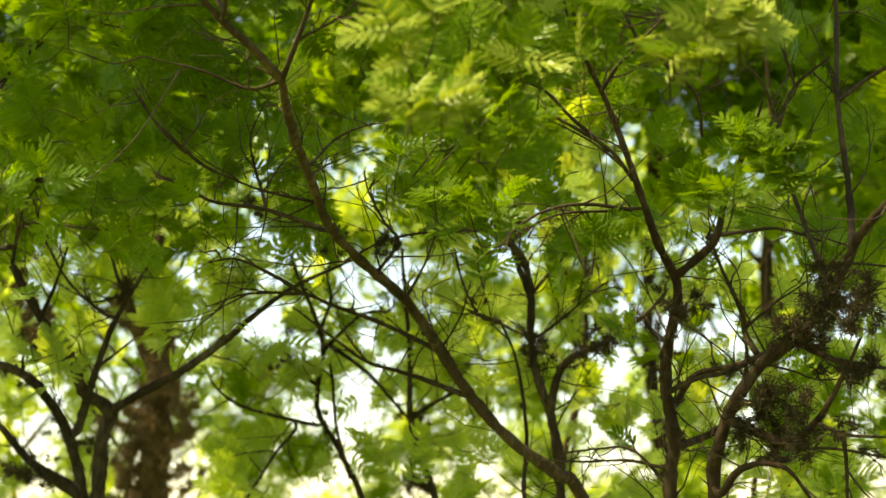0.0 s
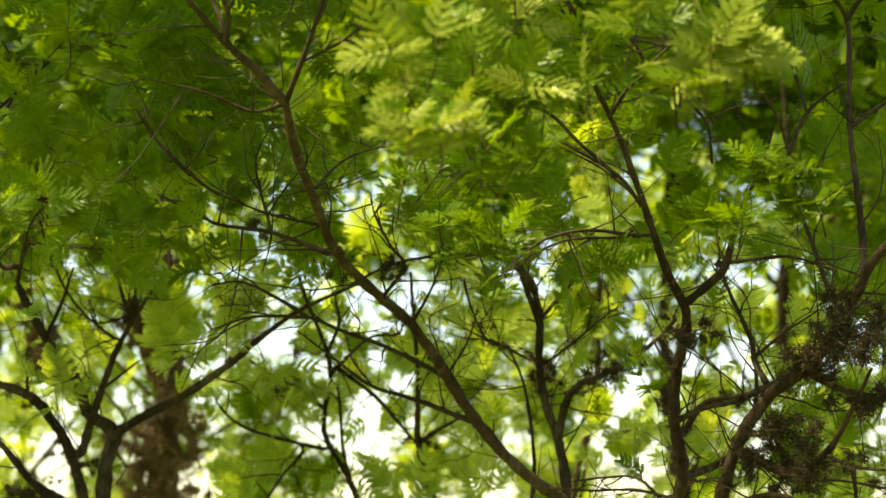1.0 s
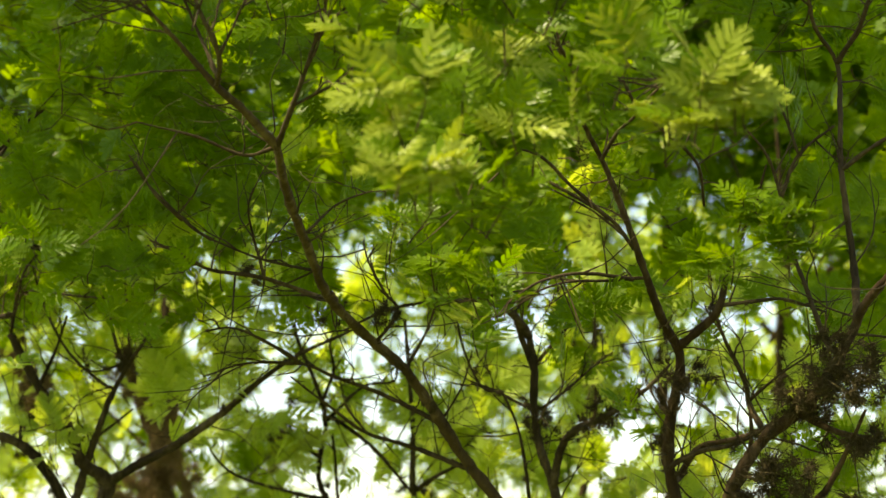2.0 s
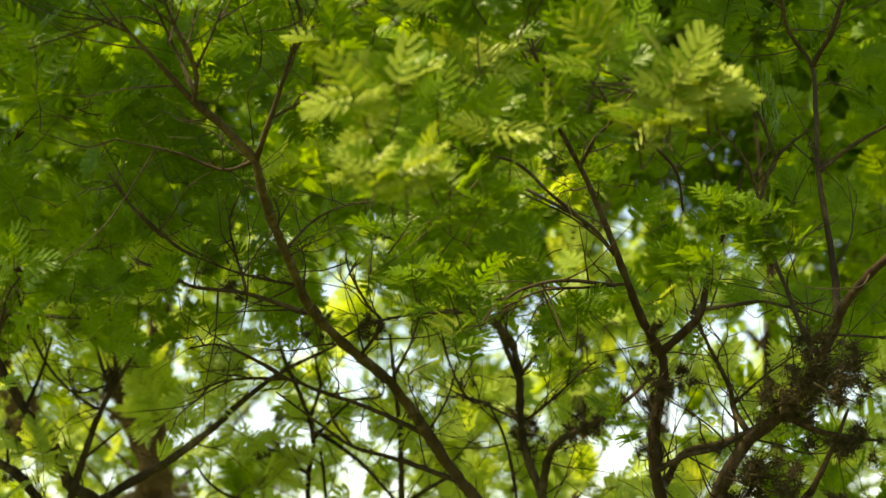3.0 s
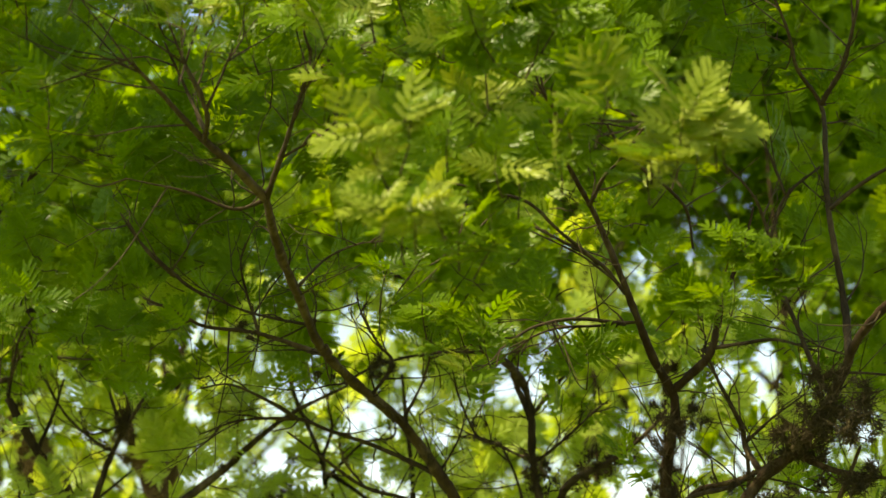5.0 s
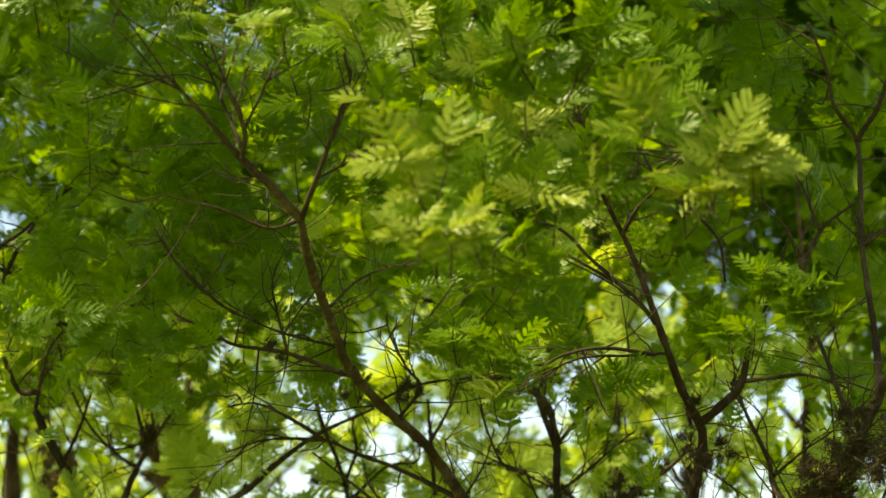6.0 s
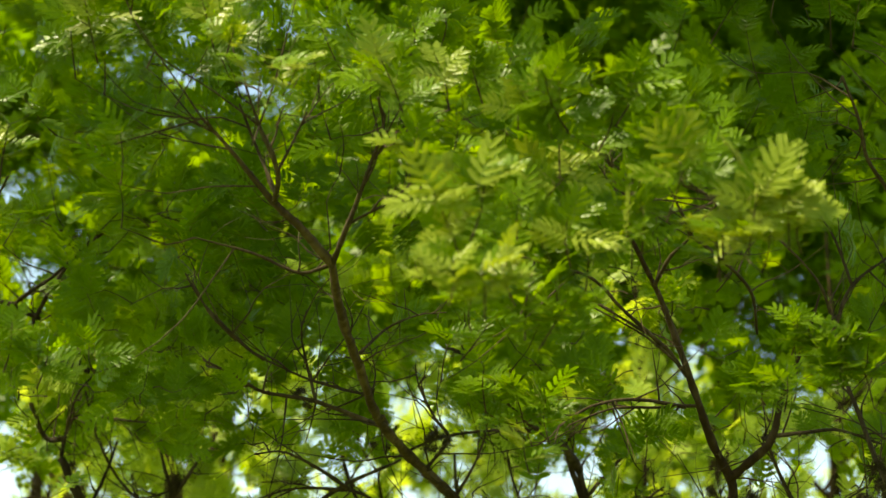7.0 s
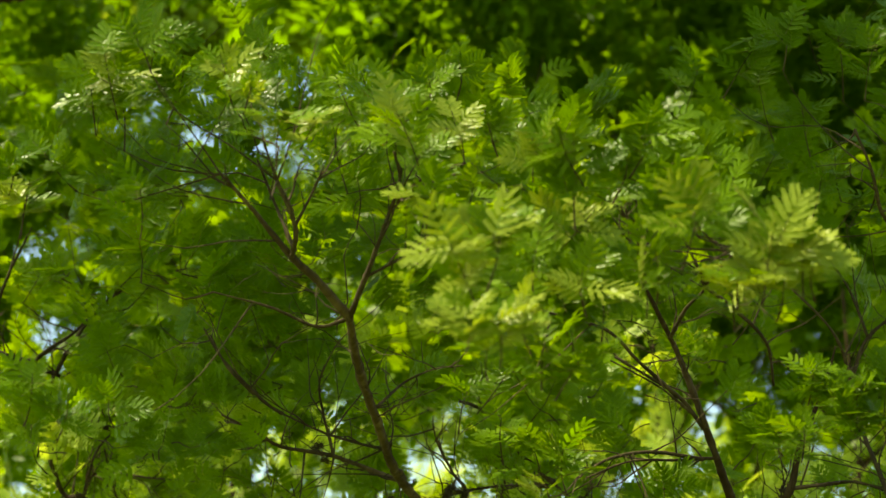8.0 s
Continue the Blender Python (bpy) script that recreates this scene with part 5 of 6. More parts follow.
# paler sprays added to brighten the left side
spray(leaning_tree, LIT, (-1.19, 5.00, 2.97), (0.13, 0.18, 0.09), 9)
spray(leaning_tree, LIT, (-1.04, 5.15, 2.89), (0.13, 0.18, 0.09), 9)
spray(leaning_tree, LIT, (-0.90, 5.30, 3.02), (0.13, 0.18, 0.09), 9)
spray(leaning_tree, LIT, (-0.79, 5.45, 2.88), (0.13, 0.18, 0.09), 9)
spray(leaning_tree, LIT, (-1.11, 5.00, 2.75), (0.13, 0.18, 0.09), 9)
spray(leaning_tree, LIT, (-0.94, 5.15, 2.76), (0.13, 0.18, 0.09), 9)
spray(leaning_tree, LIT, (-0.64, 5.30, 2.93), (0.13, 0.18, 0.09), 9)
spray(leaning_tree, LIT, (-1.36, 5.45, 2.94), (0.13, 0.18, 0.09), 9)

spray(spreading_tree, BACKLIT, (-1.19, 6.20, 2.90), (0.15, 0.2, 0.1), 8)
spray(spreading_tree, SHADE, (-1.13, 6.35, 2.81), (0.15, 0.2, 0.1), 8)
spray(spreading_tree, BACKLIT, (-1.29, 6.50, 2.75), (0.15, 0.2, 0.1), 8)
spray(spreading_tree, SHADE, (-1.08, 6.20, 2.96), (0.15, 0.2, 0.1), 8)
spray(spreading_tree, BACKLIT, (-1.34, 6.35, 2.88), (0.15, 0.2, 0.1), 8)

# darker sprays placed to fit the camera's view: they fill and darken its left
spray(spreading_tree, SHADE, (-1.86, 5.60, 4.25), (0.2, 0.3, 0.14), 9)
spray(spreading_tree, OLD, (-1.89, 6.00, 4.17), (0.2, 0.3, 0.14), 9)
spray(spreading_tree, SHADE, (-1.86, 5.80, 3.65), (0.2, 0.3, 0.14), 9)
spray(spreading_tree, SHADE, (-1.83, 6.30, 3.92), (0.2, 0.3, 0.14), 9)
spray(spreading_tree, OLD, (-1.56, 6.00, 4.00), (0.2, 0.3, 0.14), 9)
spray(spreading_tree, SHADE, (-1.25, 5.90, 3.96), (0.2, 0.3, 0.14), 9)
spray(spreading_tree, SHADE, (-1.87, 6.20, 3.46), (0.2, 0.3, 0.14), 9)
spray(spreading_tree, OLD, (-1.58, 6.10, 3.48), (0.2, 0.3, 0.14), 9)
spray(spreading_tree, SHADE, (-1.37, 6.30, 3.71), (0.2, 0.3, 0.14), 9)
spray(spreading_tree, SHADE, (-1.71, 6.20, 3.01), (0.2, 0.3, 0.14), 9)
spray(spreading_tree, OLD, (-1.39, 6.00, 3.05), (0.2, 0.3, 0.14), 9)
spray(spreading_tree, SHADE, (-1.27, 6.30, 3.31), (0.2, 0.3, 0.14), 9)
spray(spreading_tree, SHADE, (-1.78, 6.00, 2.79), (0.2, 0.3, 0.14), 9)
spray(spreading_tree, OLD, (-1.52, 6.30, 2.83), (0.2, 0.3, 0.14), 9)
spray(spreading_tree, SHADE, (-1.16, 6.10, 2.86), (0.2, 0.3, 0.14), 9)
spray(leaning_tree, OLD, (-1.12, 5.40, 3.98), (0.17, 0.25, 0.12), 9)
spray(leaning_tree, OLD, (-0.98, 5.30, 3.92), (0.17, 0.25, 0.12), 9)
spray(leaning_tree, OLD, (-0.91, 5.50, 3.98), (0.17, 0.25, 0.12), 9)
spray(leaning_tree, OLD, (-1.07, 5.60, 3.94), (0.17, 0.25, 0.12), 9)
spray(leaning_tree, OLD, (-1.15, 5.30, 3.87), (0.17, 0.25, 0.12), 9)
spray(leaning_tree, OLD, (-0.96, 5.50, 4.10), (0.17, 0.25, 0.12), 9)
spray(leaning_tree, OLD, (-1.27, 5.50, 4.09), (0.17, 0.25, 0.12), 9)
# feathery undergrowth behind the trunks, with its gaps; backlight painted as paler leaves
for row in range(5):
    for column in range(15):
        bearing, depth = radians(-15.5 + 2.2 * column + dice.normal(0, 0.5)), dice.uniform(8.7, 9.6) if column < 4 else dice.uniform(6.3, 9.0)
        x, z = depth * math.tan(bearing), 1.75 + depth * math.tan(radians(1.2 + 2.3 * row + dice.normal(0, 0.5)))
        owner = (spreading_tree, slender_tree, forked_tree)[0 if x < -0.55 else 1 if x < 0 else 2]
        spray(owner, BACKLIT if 8 <= column <= 10 else (BACKLIT, SHADE, BACKLIT, BACKLIT)[(row + column) % 4], (x, depth, z), (0.05 * depth, 0.4, 0.034 * depth), 16 if column < 6 else 11 if row < 4 else 7)


def clump(tree, centre, reach, count, big=1.0, kind=("broad", BROAD, FAR_LEAF)):
    """A loose clump of large leaves in a far crown."""
    for _ in range(count // 2 if big > 1.4 else int(count * 0.8)):
        at = np.array(centre) + unit(dice.normal(0, 1, 3)) * reach * np.array((1, 1, 0.7)) * dice.uniform(0.15, 1.1)
        for k in range(2):
            hang(tree, kind, at, dice.normal(0, 1, 3) + np.array((0, 0, -0.2)), np.array((0, 0, 0.8)) + dice.normal(0, 0.5, 3), big * (1 if big > 1.4 else 0.75) * dice.uniform(0.6, 1.2))


# Unseen tree, added so its clumps keep sun off parts of the foliage.
added_shade_tree = thing("added_shade_tree", "unseen tree, added out of view to shade the thicket's edge", "tree")
limb(added_shade_tree, "trunk", 0.12, 0.05, [(-4.2, 5.6, -0.1), (-4.1, 5.7, 2.0), (-4.2, 5.9, 4.5), (-3.8, 6.2, 7.0)])
for bx, by, bz in ((-2.65, 4.75, 6.5), (-2.8, 5.6, 6.8), (-3.1, 6.6, 7.1), (-3.9, 7.8, 7.4), (-0.95, 4.5, 6.55), (-0.55, 6.1, 6.9), (0.05, 7.9, 7.3), (-0.7, 5.2, 6.8), (0.0, 4.9, 6.9), (0.5, 5.4, 7.0), (0.5, 7.3, 7.3), (1.0, 7.9, 7.5), (-3.0, 4.2, 6.8)):
    limb(added_shade_tree, "branch", 0.05, 0.02, [(-4.15, 5.85, 4.4), ((bx - 4.1) / 2, (by + 5.9) / 2, 5.6), (bx, by, bz)])
    clump(added_shade_tree, (bx, by, bz), 0.75, 76)

BRIGHT = ("bright", BROAD, SUNLIT_LEAF)
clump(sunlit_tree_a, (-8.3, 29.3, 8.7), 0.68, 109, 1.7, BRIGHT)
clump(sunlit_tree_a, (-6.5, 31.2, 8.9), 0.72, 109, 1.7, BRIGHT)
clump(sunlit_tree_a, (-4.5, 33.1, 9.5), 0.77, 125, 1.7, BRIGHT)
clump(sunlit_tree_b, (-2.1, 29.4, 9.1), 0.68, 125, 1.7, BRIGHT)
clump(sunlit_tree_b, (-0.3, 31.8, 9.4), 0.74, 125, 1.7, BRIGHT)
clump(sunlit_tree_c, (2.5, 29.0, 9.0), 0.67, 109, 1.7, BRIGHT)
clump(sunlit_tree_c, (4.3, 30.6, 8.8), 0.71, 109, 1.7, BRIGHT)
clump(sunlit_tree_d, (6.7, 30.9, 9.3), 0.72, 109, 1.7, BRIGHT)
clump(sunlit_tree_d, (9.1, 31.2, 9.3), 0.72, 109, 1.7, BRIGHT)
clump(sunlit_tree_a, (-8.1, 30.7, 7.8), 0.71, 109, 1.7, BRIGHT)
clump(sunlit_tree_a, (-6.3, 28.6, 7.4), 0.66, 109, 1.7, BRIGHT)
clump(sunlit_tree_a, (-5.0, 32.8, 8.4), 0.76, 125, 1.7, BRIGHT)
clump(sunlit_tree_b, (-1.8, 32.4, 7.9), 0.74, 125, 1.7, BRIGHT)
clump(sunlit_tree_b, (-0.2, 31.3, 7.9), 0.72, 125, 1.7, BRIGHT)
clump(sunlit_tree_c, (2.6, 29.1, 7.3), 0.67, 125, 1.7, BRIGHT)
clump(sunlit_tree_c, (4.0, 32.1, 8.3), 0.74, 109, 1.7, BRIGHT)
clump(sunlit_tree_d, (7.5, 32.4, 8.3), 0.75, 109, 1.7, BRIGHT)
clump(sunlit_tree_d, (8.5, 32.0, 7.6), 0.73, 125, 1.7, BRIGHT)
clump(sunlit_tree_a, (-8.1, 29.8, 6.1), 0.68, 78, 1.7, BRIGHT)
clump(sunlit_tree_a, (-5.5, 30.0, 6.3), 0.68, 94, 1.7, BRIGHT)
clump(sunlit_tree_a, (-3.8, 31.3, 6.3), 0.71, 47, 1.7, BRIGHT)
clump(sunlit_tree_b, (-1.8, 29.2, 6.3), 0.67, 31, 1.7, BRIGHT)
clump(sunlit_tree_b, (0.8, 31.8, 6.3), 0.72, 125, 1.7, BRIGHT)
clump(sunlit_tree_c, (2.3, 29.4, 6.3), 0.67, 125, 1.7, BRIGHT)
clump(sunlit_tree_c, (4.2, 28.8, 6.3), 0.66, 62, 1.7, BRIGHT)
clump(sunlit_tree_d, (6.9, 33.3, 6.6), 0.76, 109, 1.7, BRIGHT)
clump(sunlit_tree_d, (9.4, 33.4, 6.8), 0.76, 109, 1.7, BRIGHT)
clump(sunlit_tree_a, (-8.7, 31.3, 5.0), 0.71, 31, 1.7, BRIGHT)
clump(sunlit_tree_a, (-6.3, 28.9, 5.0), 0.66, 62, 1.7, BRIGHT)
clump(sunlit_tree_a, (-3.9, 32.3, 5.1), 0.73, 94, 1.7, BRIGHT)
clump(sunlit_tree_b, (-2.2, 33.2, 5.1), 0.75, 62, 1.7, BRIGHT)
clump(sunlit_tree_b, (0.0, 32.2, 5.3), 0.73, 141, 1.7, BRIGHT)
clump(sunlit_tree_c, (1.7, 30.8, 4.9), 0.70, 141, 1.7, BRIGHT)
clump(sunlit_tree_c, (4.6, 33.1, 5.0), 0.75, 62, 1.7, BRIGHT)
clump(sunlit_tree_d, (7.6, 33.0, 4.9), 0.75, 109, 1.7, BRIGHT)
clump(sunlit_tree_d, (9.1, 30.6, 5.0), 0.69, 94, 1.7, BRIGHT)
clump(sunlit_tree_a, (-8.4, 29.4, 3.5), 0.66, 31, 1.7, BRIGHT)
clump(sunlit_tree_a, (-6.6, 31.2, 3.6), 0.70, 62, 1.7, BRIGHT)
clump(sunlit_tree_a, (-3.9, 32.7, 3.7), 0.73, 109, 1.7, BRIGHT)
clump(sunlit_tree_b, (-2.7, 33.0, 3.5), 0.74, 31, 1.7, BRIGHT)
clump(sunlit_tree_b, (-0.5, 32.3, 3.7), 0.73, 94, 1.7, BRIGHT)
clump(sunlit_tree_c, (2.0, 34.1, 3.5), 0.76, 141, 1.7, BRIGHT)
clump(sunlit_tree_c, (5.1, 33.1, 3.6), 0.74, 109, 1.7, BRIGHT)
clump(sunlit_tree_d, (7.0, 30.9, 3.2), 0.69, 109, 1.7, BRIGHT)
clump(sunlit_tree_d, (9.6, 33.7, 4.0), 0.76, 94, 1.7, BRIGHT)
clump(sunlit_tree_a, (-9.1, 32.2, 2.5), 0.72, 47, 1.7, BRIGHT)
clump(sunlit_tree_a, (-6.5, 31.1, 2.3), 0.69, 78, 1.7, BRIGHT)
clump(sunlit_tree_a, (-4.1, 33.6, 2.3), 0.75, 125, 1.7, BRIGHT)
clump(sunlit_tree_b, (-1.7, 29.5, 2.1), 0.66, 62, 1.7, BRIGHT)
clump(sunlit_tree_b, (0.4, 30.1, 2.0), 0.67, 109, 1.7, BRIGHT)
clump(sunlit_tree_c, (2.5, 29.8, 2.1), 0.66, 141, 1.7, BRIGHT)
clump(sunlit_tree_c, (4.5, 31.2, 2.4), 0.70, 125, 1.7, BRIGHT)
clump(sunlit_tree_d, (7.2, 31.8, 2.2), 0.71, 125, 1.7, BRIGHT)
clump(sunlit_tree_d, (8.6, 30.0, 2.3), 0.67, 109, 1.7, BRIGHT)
clump(backdrop_tree_a, (-4.3, 12.7, 9.3), 0.71, 120)
clump(backdrop_tree_a, (-2.7, 11.3, 8.3), 0.63, 120)
clump(backdrop_tree_a, (-2.2, 12.5, 9.0), 0.70, 120)
clump(backdrop_tree_b, (-0.6, 11.1, 8.3), 0.62, 120)
clump(backdrop_tree_b, (0.6, 12.8, 9.4), 0.71, 150)
clump(backdrop_tree_c, (1.6, 11.8, 8.4), 0.66, 150)
clump(backdrop_tree_d, (2.3, 11.9, 8.6), 0.66, 150)
clump(backdrop_tree_d, (3.8, 11.9, 8.8), 0.66, 150)
clump(backdrop_tree_a, (-4.4, 12.9, 8.4), 0.71, 120)
clump(backdrop_tree_b, (-1.1, 11.2, 7.5), 0.62, 120)
clump(backdrop_tree_b, (-0.0, 11.5, 7.8), 0.63, 150)
clump(backdrop_tree_c, (1.4, 11.6, 7.9), 0.64, 150)
clump(backdrop_tree_d, (2.7, 12.7, 8.4), 0.70, 150)
clump(backdrop_tree_d, (3.7, 11.4, 7.5), 0.63, 150)
clump(backdrop_tree_a, (-4.6, 12.0, 7.2), 0.66, 120)
clump(backdrop_tree_b, (-0.8, 11.8, 7.1), 0.64, 120)
clump(backdrop_tree_b, (0.4, 12.9, 7.8), 0.71, 150)
clump(backdrop_tree_c, (1.3, 11.6, 7.1), 0.63, 150)
clump(backdrop_tree_d, (2.6, 12.7, 7.7), 0.70, 150)
clump(backdrop_tree_d, (3.4, 12.0, 7.3), 0.66, 150)
clump(backdrop_tree_a, (-4.2, 12.4, 6.7), 0.67, 120)
clump(backdrop_tree_a, (-3.5, 12.5, 7.0), 0.68, 120)
clump(backdrop_tree_b, (-0.9, 11.4, 6.4), 0.62, 120)
clump(backdrop_tree_b, (0.3, 12.3, 6.7), 0.66, 150)
clump(backdrop_tree_c, (1.5, 11.8, 6.5), 0.64, 150)
clump(backdrop_tree_d, (2.9, 12.7, 6.7), 0.69, 150)
clump(backdrop_tree_d, (3.2, 11.4, 6.3), 0.62, 150)
clump(backdrop_tree_a, (-4.5, 12.4, 6.1), 0.66, 120)
clump(backdrop_tree_a, (-3.1, 12.7, 6.1), 0.68, 120)
clump(backdrop_tree_a, (-2.0, 11.9, 5.8), 0.63, 120)
clump(backdrop_tree_b, (-0.7, 13.2, 6.2), 0.71, 120)
clump(backdrop_tree_b, (0.5, 12.1, 5.8), 0.64, 150)
clump(backdrop_tree_c, (1.7, 12.4, 5.9), 0.66, 150)
clump(backdrop_tree_d, (2.2, 11.9, 5.7), 0.64, 150)
clump(backdrop_tree_d, (3.7, 13.1, 6.3), 0.70, 150)
clump(backdrop_tree_a, (-4.7, 13.1, 5.7), 0.70, 120)
clump(backdrop_tree_a, (-3.2, 12.7, 5.4), 0.68, 120)
clump(backdrop_tree_a, (-1.8, 12.1, 5.2), 0.64, 120)
clump(backdrop_tree_b, (-1.0, 13.2, 5.4), 0.70, 120)
clump(backdrop_tree_b, (0.3, 13.3, 5.7), 0.71, 150)
clump(backdrop_tree_c, (1.3, 12.7, 5.5), 0.68, 150)
clump(backdrop_tree_d, (2.8, 12.9, 5.4), 0.69, 150)
clump(backdrop_tree_d, (3.7, 13.0, 5.6), 0.69, 150)
clump(backdrop_tree_a, (-4.0, 11.9, 4.4), 0.62, 120)
clump(backdrop_tree_a, (-2.8, 12.3, 4.7), 0.65, 120)
clump(backdrop_tree_a, (-2.5, 13.6, 5.2), 0.72, 120)
clump(backdrop_tree_b, (0.4, 12.1, 4.6), 0.63, 150)
clump(backdrop_tree_d, (3.9, 13.3, 4.7), 0.70, 150)
clump(backdrop_tree_a, (-6.0, 15.3, 10.8), 0.85, 120)
clump(backdrop_tree_a, (-2.3, 13.8, 9.8), 0.77, 120)
clump(backdrop_tree_b, (-1.1, 14.0, 9.7), 0.78, 120)
clump(backdrop_tree_b, (0.4, 16.5, 11.0), 0.92, 150)
clump(backdrop_tree_c, (1.3, 14.3, 10.2), 0.80, 150)
clump(backdrop_tree_d, (3.5, 14.6, 10.0), 0.81, 150)
clump(backdrop_tree_d, (4.2, 13.9, 9.7), 0.77, 150)
clump(backdrop_tree_a, (-5.6, 14.8, 9.3), 0.82, 120)
clump(backdrop_tree_b, (-0.9, 14.5, 9.3), 0.80, 120)
clump(backdrop_tree_b, (0.5, 16.0, 10.0), 0.88, 150)
clump(backdrop_tree_c, (1.8, 14.1, 8.9), 0.78, 150)
clump(backdrop_tree_d, (3.1, 15.9, 9.8), 0.87, 150)
clump(backdrop_tree_d, (5.0, 15.4, 10.0), 0.85, 150)
clump(backdrop_tree_a, (-5.4, 14.2, 8.5), 0.78, 120)
clump(backdrop_tree_b, (0.7, 14.7, 8.7), 0.81, 150)
clump(backdrop_tree_c, (1.7, 15.9, 8.9), 0.87, 150)
clump(backdrop_tree_d, (3.2, 14.4, 8.6), 0.79, 150)
clump(backdrop_tree_d, (4.5, 14.8, 8.4), 0.81, 150)
clump(backdrop_tree_a, (-5.2, 15.3, 7.8), 0.83, 120)
clump(backdrop_tree_a, (-3.7, 14.8, 7.5), 0.80, 120)
clump(backdrop_tree_b, (-1.4, 16.3, 8.4), 0.88, 120)
clump(backdrop_tree_b, (0.6, 15.8, 8.0), 0.85, 150)
clump(backdrop_tree_c, (2.2, 16.2, 8.5), 0.88, 150)
clump(backdrop_tree_d, (3.0, 14.8, 7.5), 0.80, 150)
clump(backdrop_tree_d, (4.5, 15.5, 8.2), 0.84, 150)
clump(backdrop_tree_a, (-5.8, 16.9, 7.8), 0.91, 120)
clump(backdrop_tree_a, (-3.9, 16.1, 7.5), 0.86, 120)
clump(backdrop_tree_a, (-2.6, 16.2, 7.6), 0.87, 120)
clump(backdrop_tree_b, (-1.0, 15.2, 6.8), 0.81, 120)
clump(backdrop_tree_b, (0.0, 16.8, 7.6), 0.90, 150)
clump(backdrop_tree_c, (1.4, 14.6, 7.0), 0.79, 150)
clump(backdrop_tree_d, (3.4, 14.6, 6.7), 0.78, 150)
clump(backdrop_tree_d, (4.6, 14.4, 6.8), 0.77, 150)
clump(backdrop_tree_a, (-5.4, 14.6, 6.1), 0.77, 120)
clump(backdrop_tree_a, (-4.1, 14.8, 6.3), 0.79, 120)
clump(backdrop_tree_a, (-3.1, 16.9, 6.7), 0.90, 120)
clump(backdrop_tree_b, (-0.9, 14.7, 6.0), 0.78, 120)
clump(backdrop_tree_b, (0.6, 14.5, 6.2), 0.77, 150)
clump(backdrop_tree_c, (2.1, 16.7, 6.6), 0.89, 150)
clump(backdrop_tree_d, (3.3, 17.0, 6.5), 0.90, 150)
clump(backdrop_tree_d, (4.6, 16.8, 6.4), 0.89, 150)
clump(backdrop_tree_a, (-5.6, 16.9, 5.8), 0.89, 120)
clump(backdrop_tree_a, (-3.6, 15.5, 5.2), 0.81, 120)
clump(backdrop_tree_b, (0.3, 15.7, 5.7), 0.83, 150)
clump(backdrop_tree_d, (4.6, 16.2, 5.3), 0.85, 150)
clump(backdrop_tree_a, (-6.9, 18.4, 12.6), 1.02, 120)
clump(backdrop_tree_a, (-4.5, 17.8, 12.3), 1.00, 120)
clump(backdrop_tree_a, (-2.5, 19.7, 13.1), 1.10, 120)
clump(backdrop_tree_b, (-0.9, 20.7, 13.9), 1.15, 150)
clump(backdrop_tree_c, (1.2, 17.8, 12.2), 0.99, 150)
clump(backdrop_tree_c, (3.8, 20.3, 13.9), 1.13, 150)
clump(backdrop_tree_d, (6.2, 18.8, 13.0), 1.05, 150)
clump(backdrop_tree_a, (-7.0, 20.6, 12.8), 1.14, 120)
clump(backdrop_tree_b, (-0.3, 19.6, 12.1), 1.08, 150)
clump(backdrop_tree_c, (1.2, 20.5, 12.0), 1.12, 150)
clump(backdrop_tree_c, (3.7, 19.8, 12.1), 1.09, 150)
clump(backdrop_tree_d, (6.2, 21.0, 12.8), 1.16, 150)
clump(backdrop_tree_a, (-7.5, 19.9, 10.6), 1.09, 120)
clump(backdrop_tree_b, (-0.6, 17.8, 10.3), 0.98, 150)
clump(backdrop_tree_c, (1.0, 17.9, 9.9), 0.98, 150)
clump(backdrop_tree_c, (4.3, 20.5, 11.2), 1.12, 150)
clump(backdrop_tree_d, (5.1, 18.6, 10.3), 1.02, 150)
clump(backdrop_tree_a, (-6.3, 18.7, 9.4), 1.01, 120)
clump(backdrop_tree_a, (-2.9, 18.9, 9.2), 1.02, 120)
clump(backdrop_tree_b, (-0.2, 21.3, 10.2), 1.15, 150)
clump(backdrop_tree_c, (1.9, 21.7, 10.2), 1.17, 150)
clump(backdrop_tree_c, (3.5, 21.4, 10.6), 1.16, 150)
clump(backdrop_tree_d, (5.9, 19.8, 9.5), 1.07, 150)
clump(backdrop_tree_a, (-6.9, 19.2, 8.2), 1.03, 120)
clump(backdrop_tree_a, (-4.9, 19.7, 8.4), 1.05, 120)
clump(backdrop_tree_a, (-2.5, 18.9, 8.6), 1.02, 120)
clump(backdrop_tree_b, (-0.1, 18.8, 8.5), 1.01, 150)
clump(backdrop_tree_c, (1.0, 19.6, 8.9), 1.06, 150)
clump(backdrop_tree_c, (4.2, 22.0, 9.1), 1.18, 150)
clump(backdrop_tree_d, (5.6, 19.7, 8.6), 1.06, 150)
clump(backdrop_tree_a, (-7.0, 20.0, 7.3), 1.06, 120)
clump(backdrop_tree_a, (-4.6, 20.0, 7.3), 1.06, 120)
clump(backdrop_tree_a, (-3.0, 20.9, 8.2), 1.11, 120)
clump(backdrop_tree_b, (-0.3, 19.4, 7.3), 1.03, 150)
clump(backdrop_tree_c, (1.9, 21.4, 8.2), 1.14, 150)
clump(backdrop_tree_d, (5.8, 19.6, 7.5), 1.04, 150)
clump(backdrop_tree_a, (-7.0, 21.6, 7.0), 1.14, 120)
clump(backdrop_tree_a, (-4.9, 21.7, 7.2), 1.14, 120)
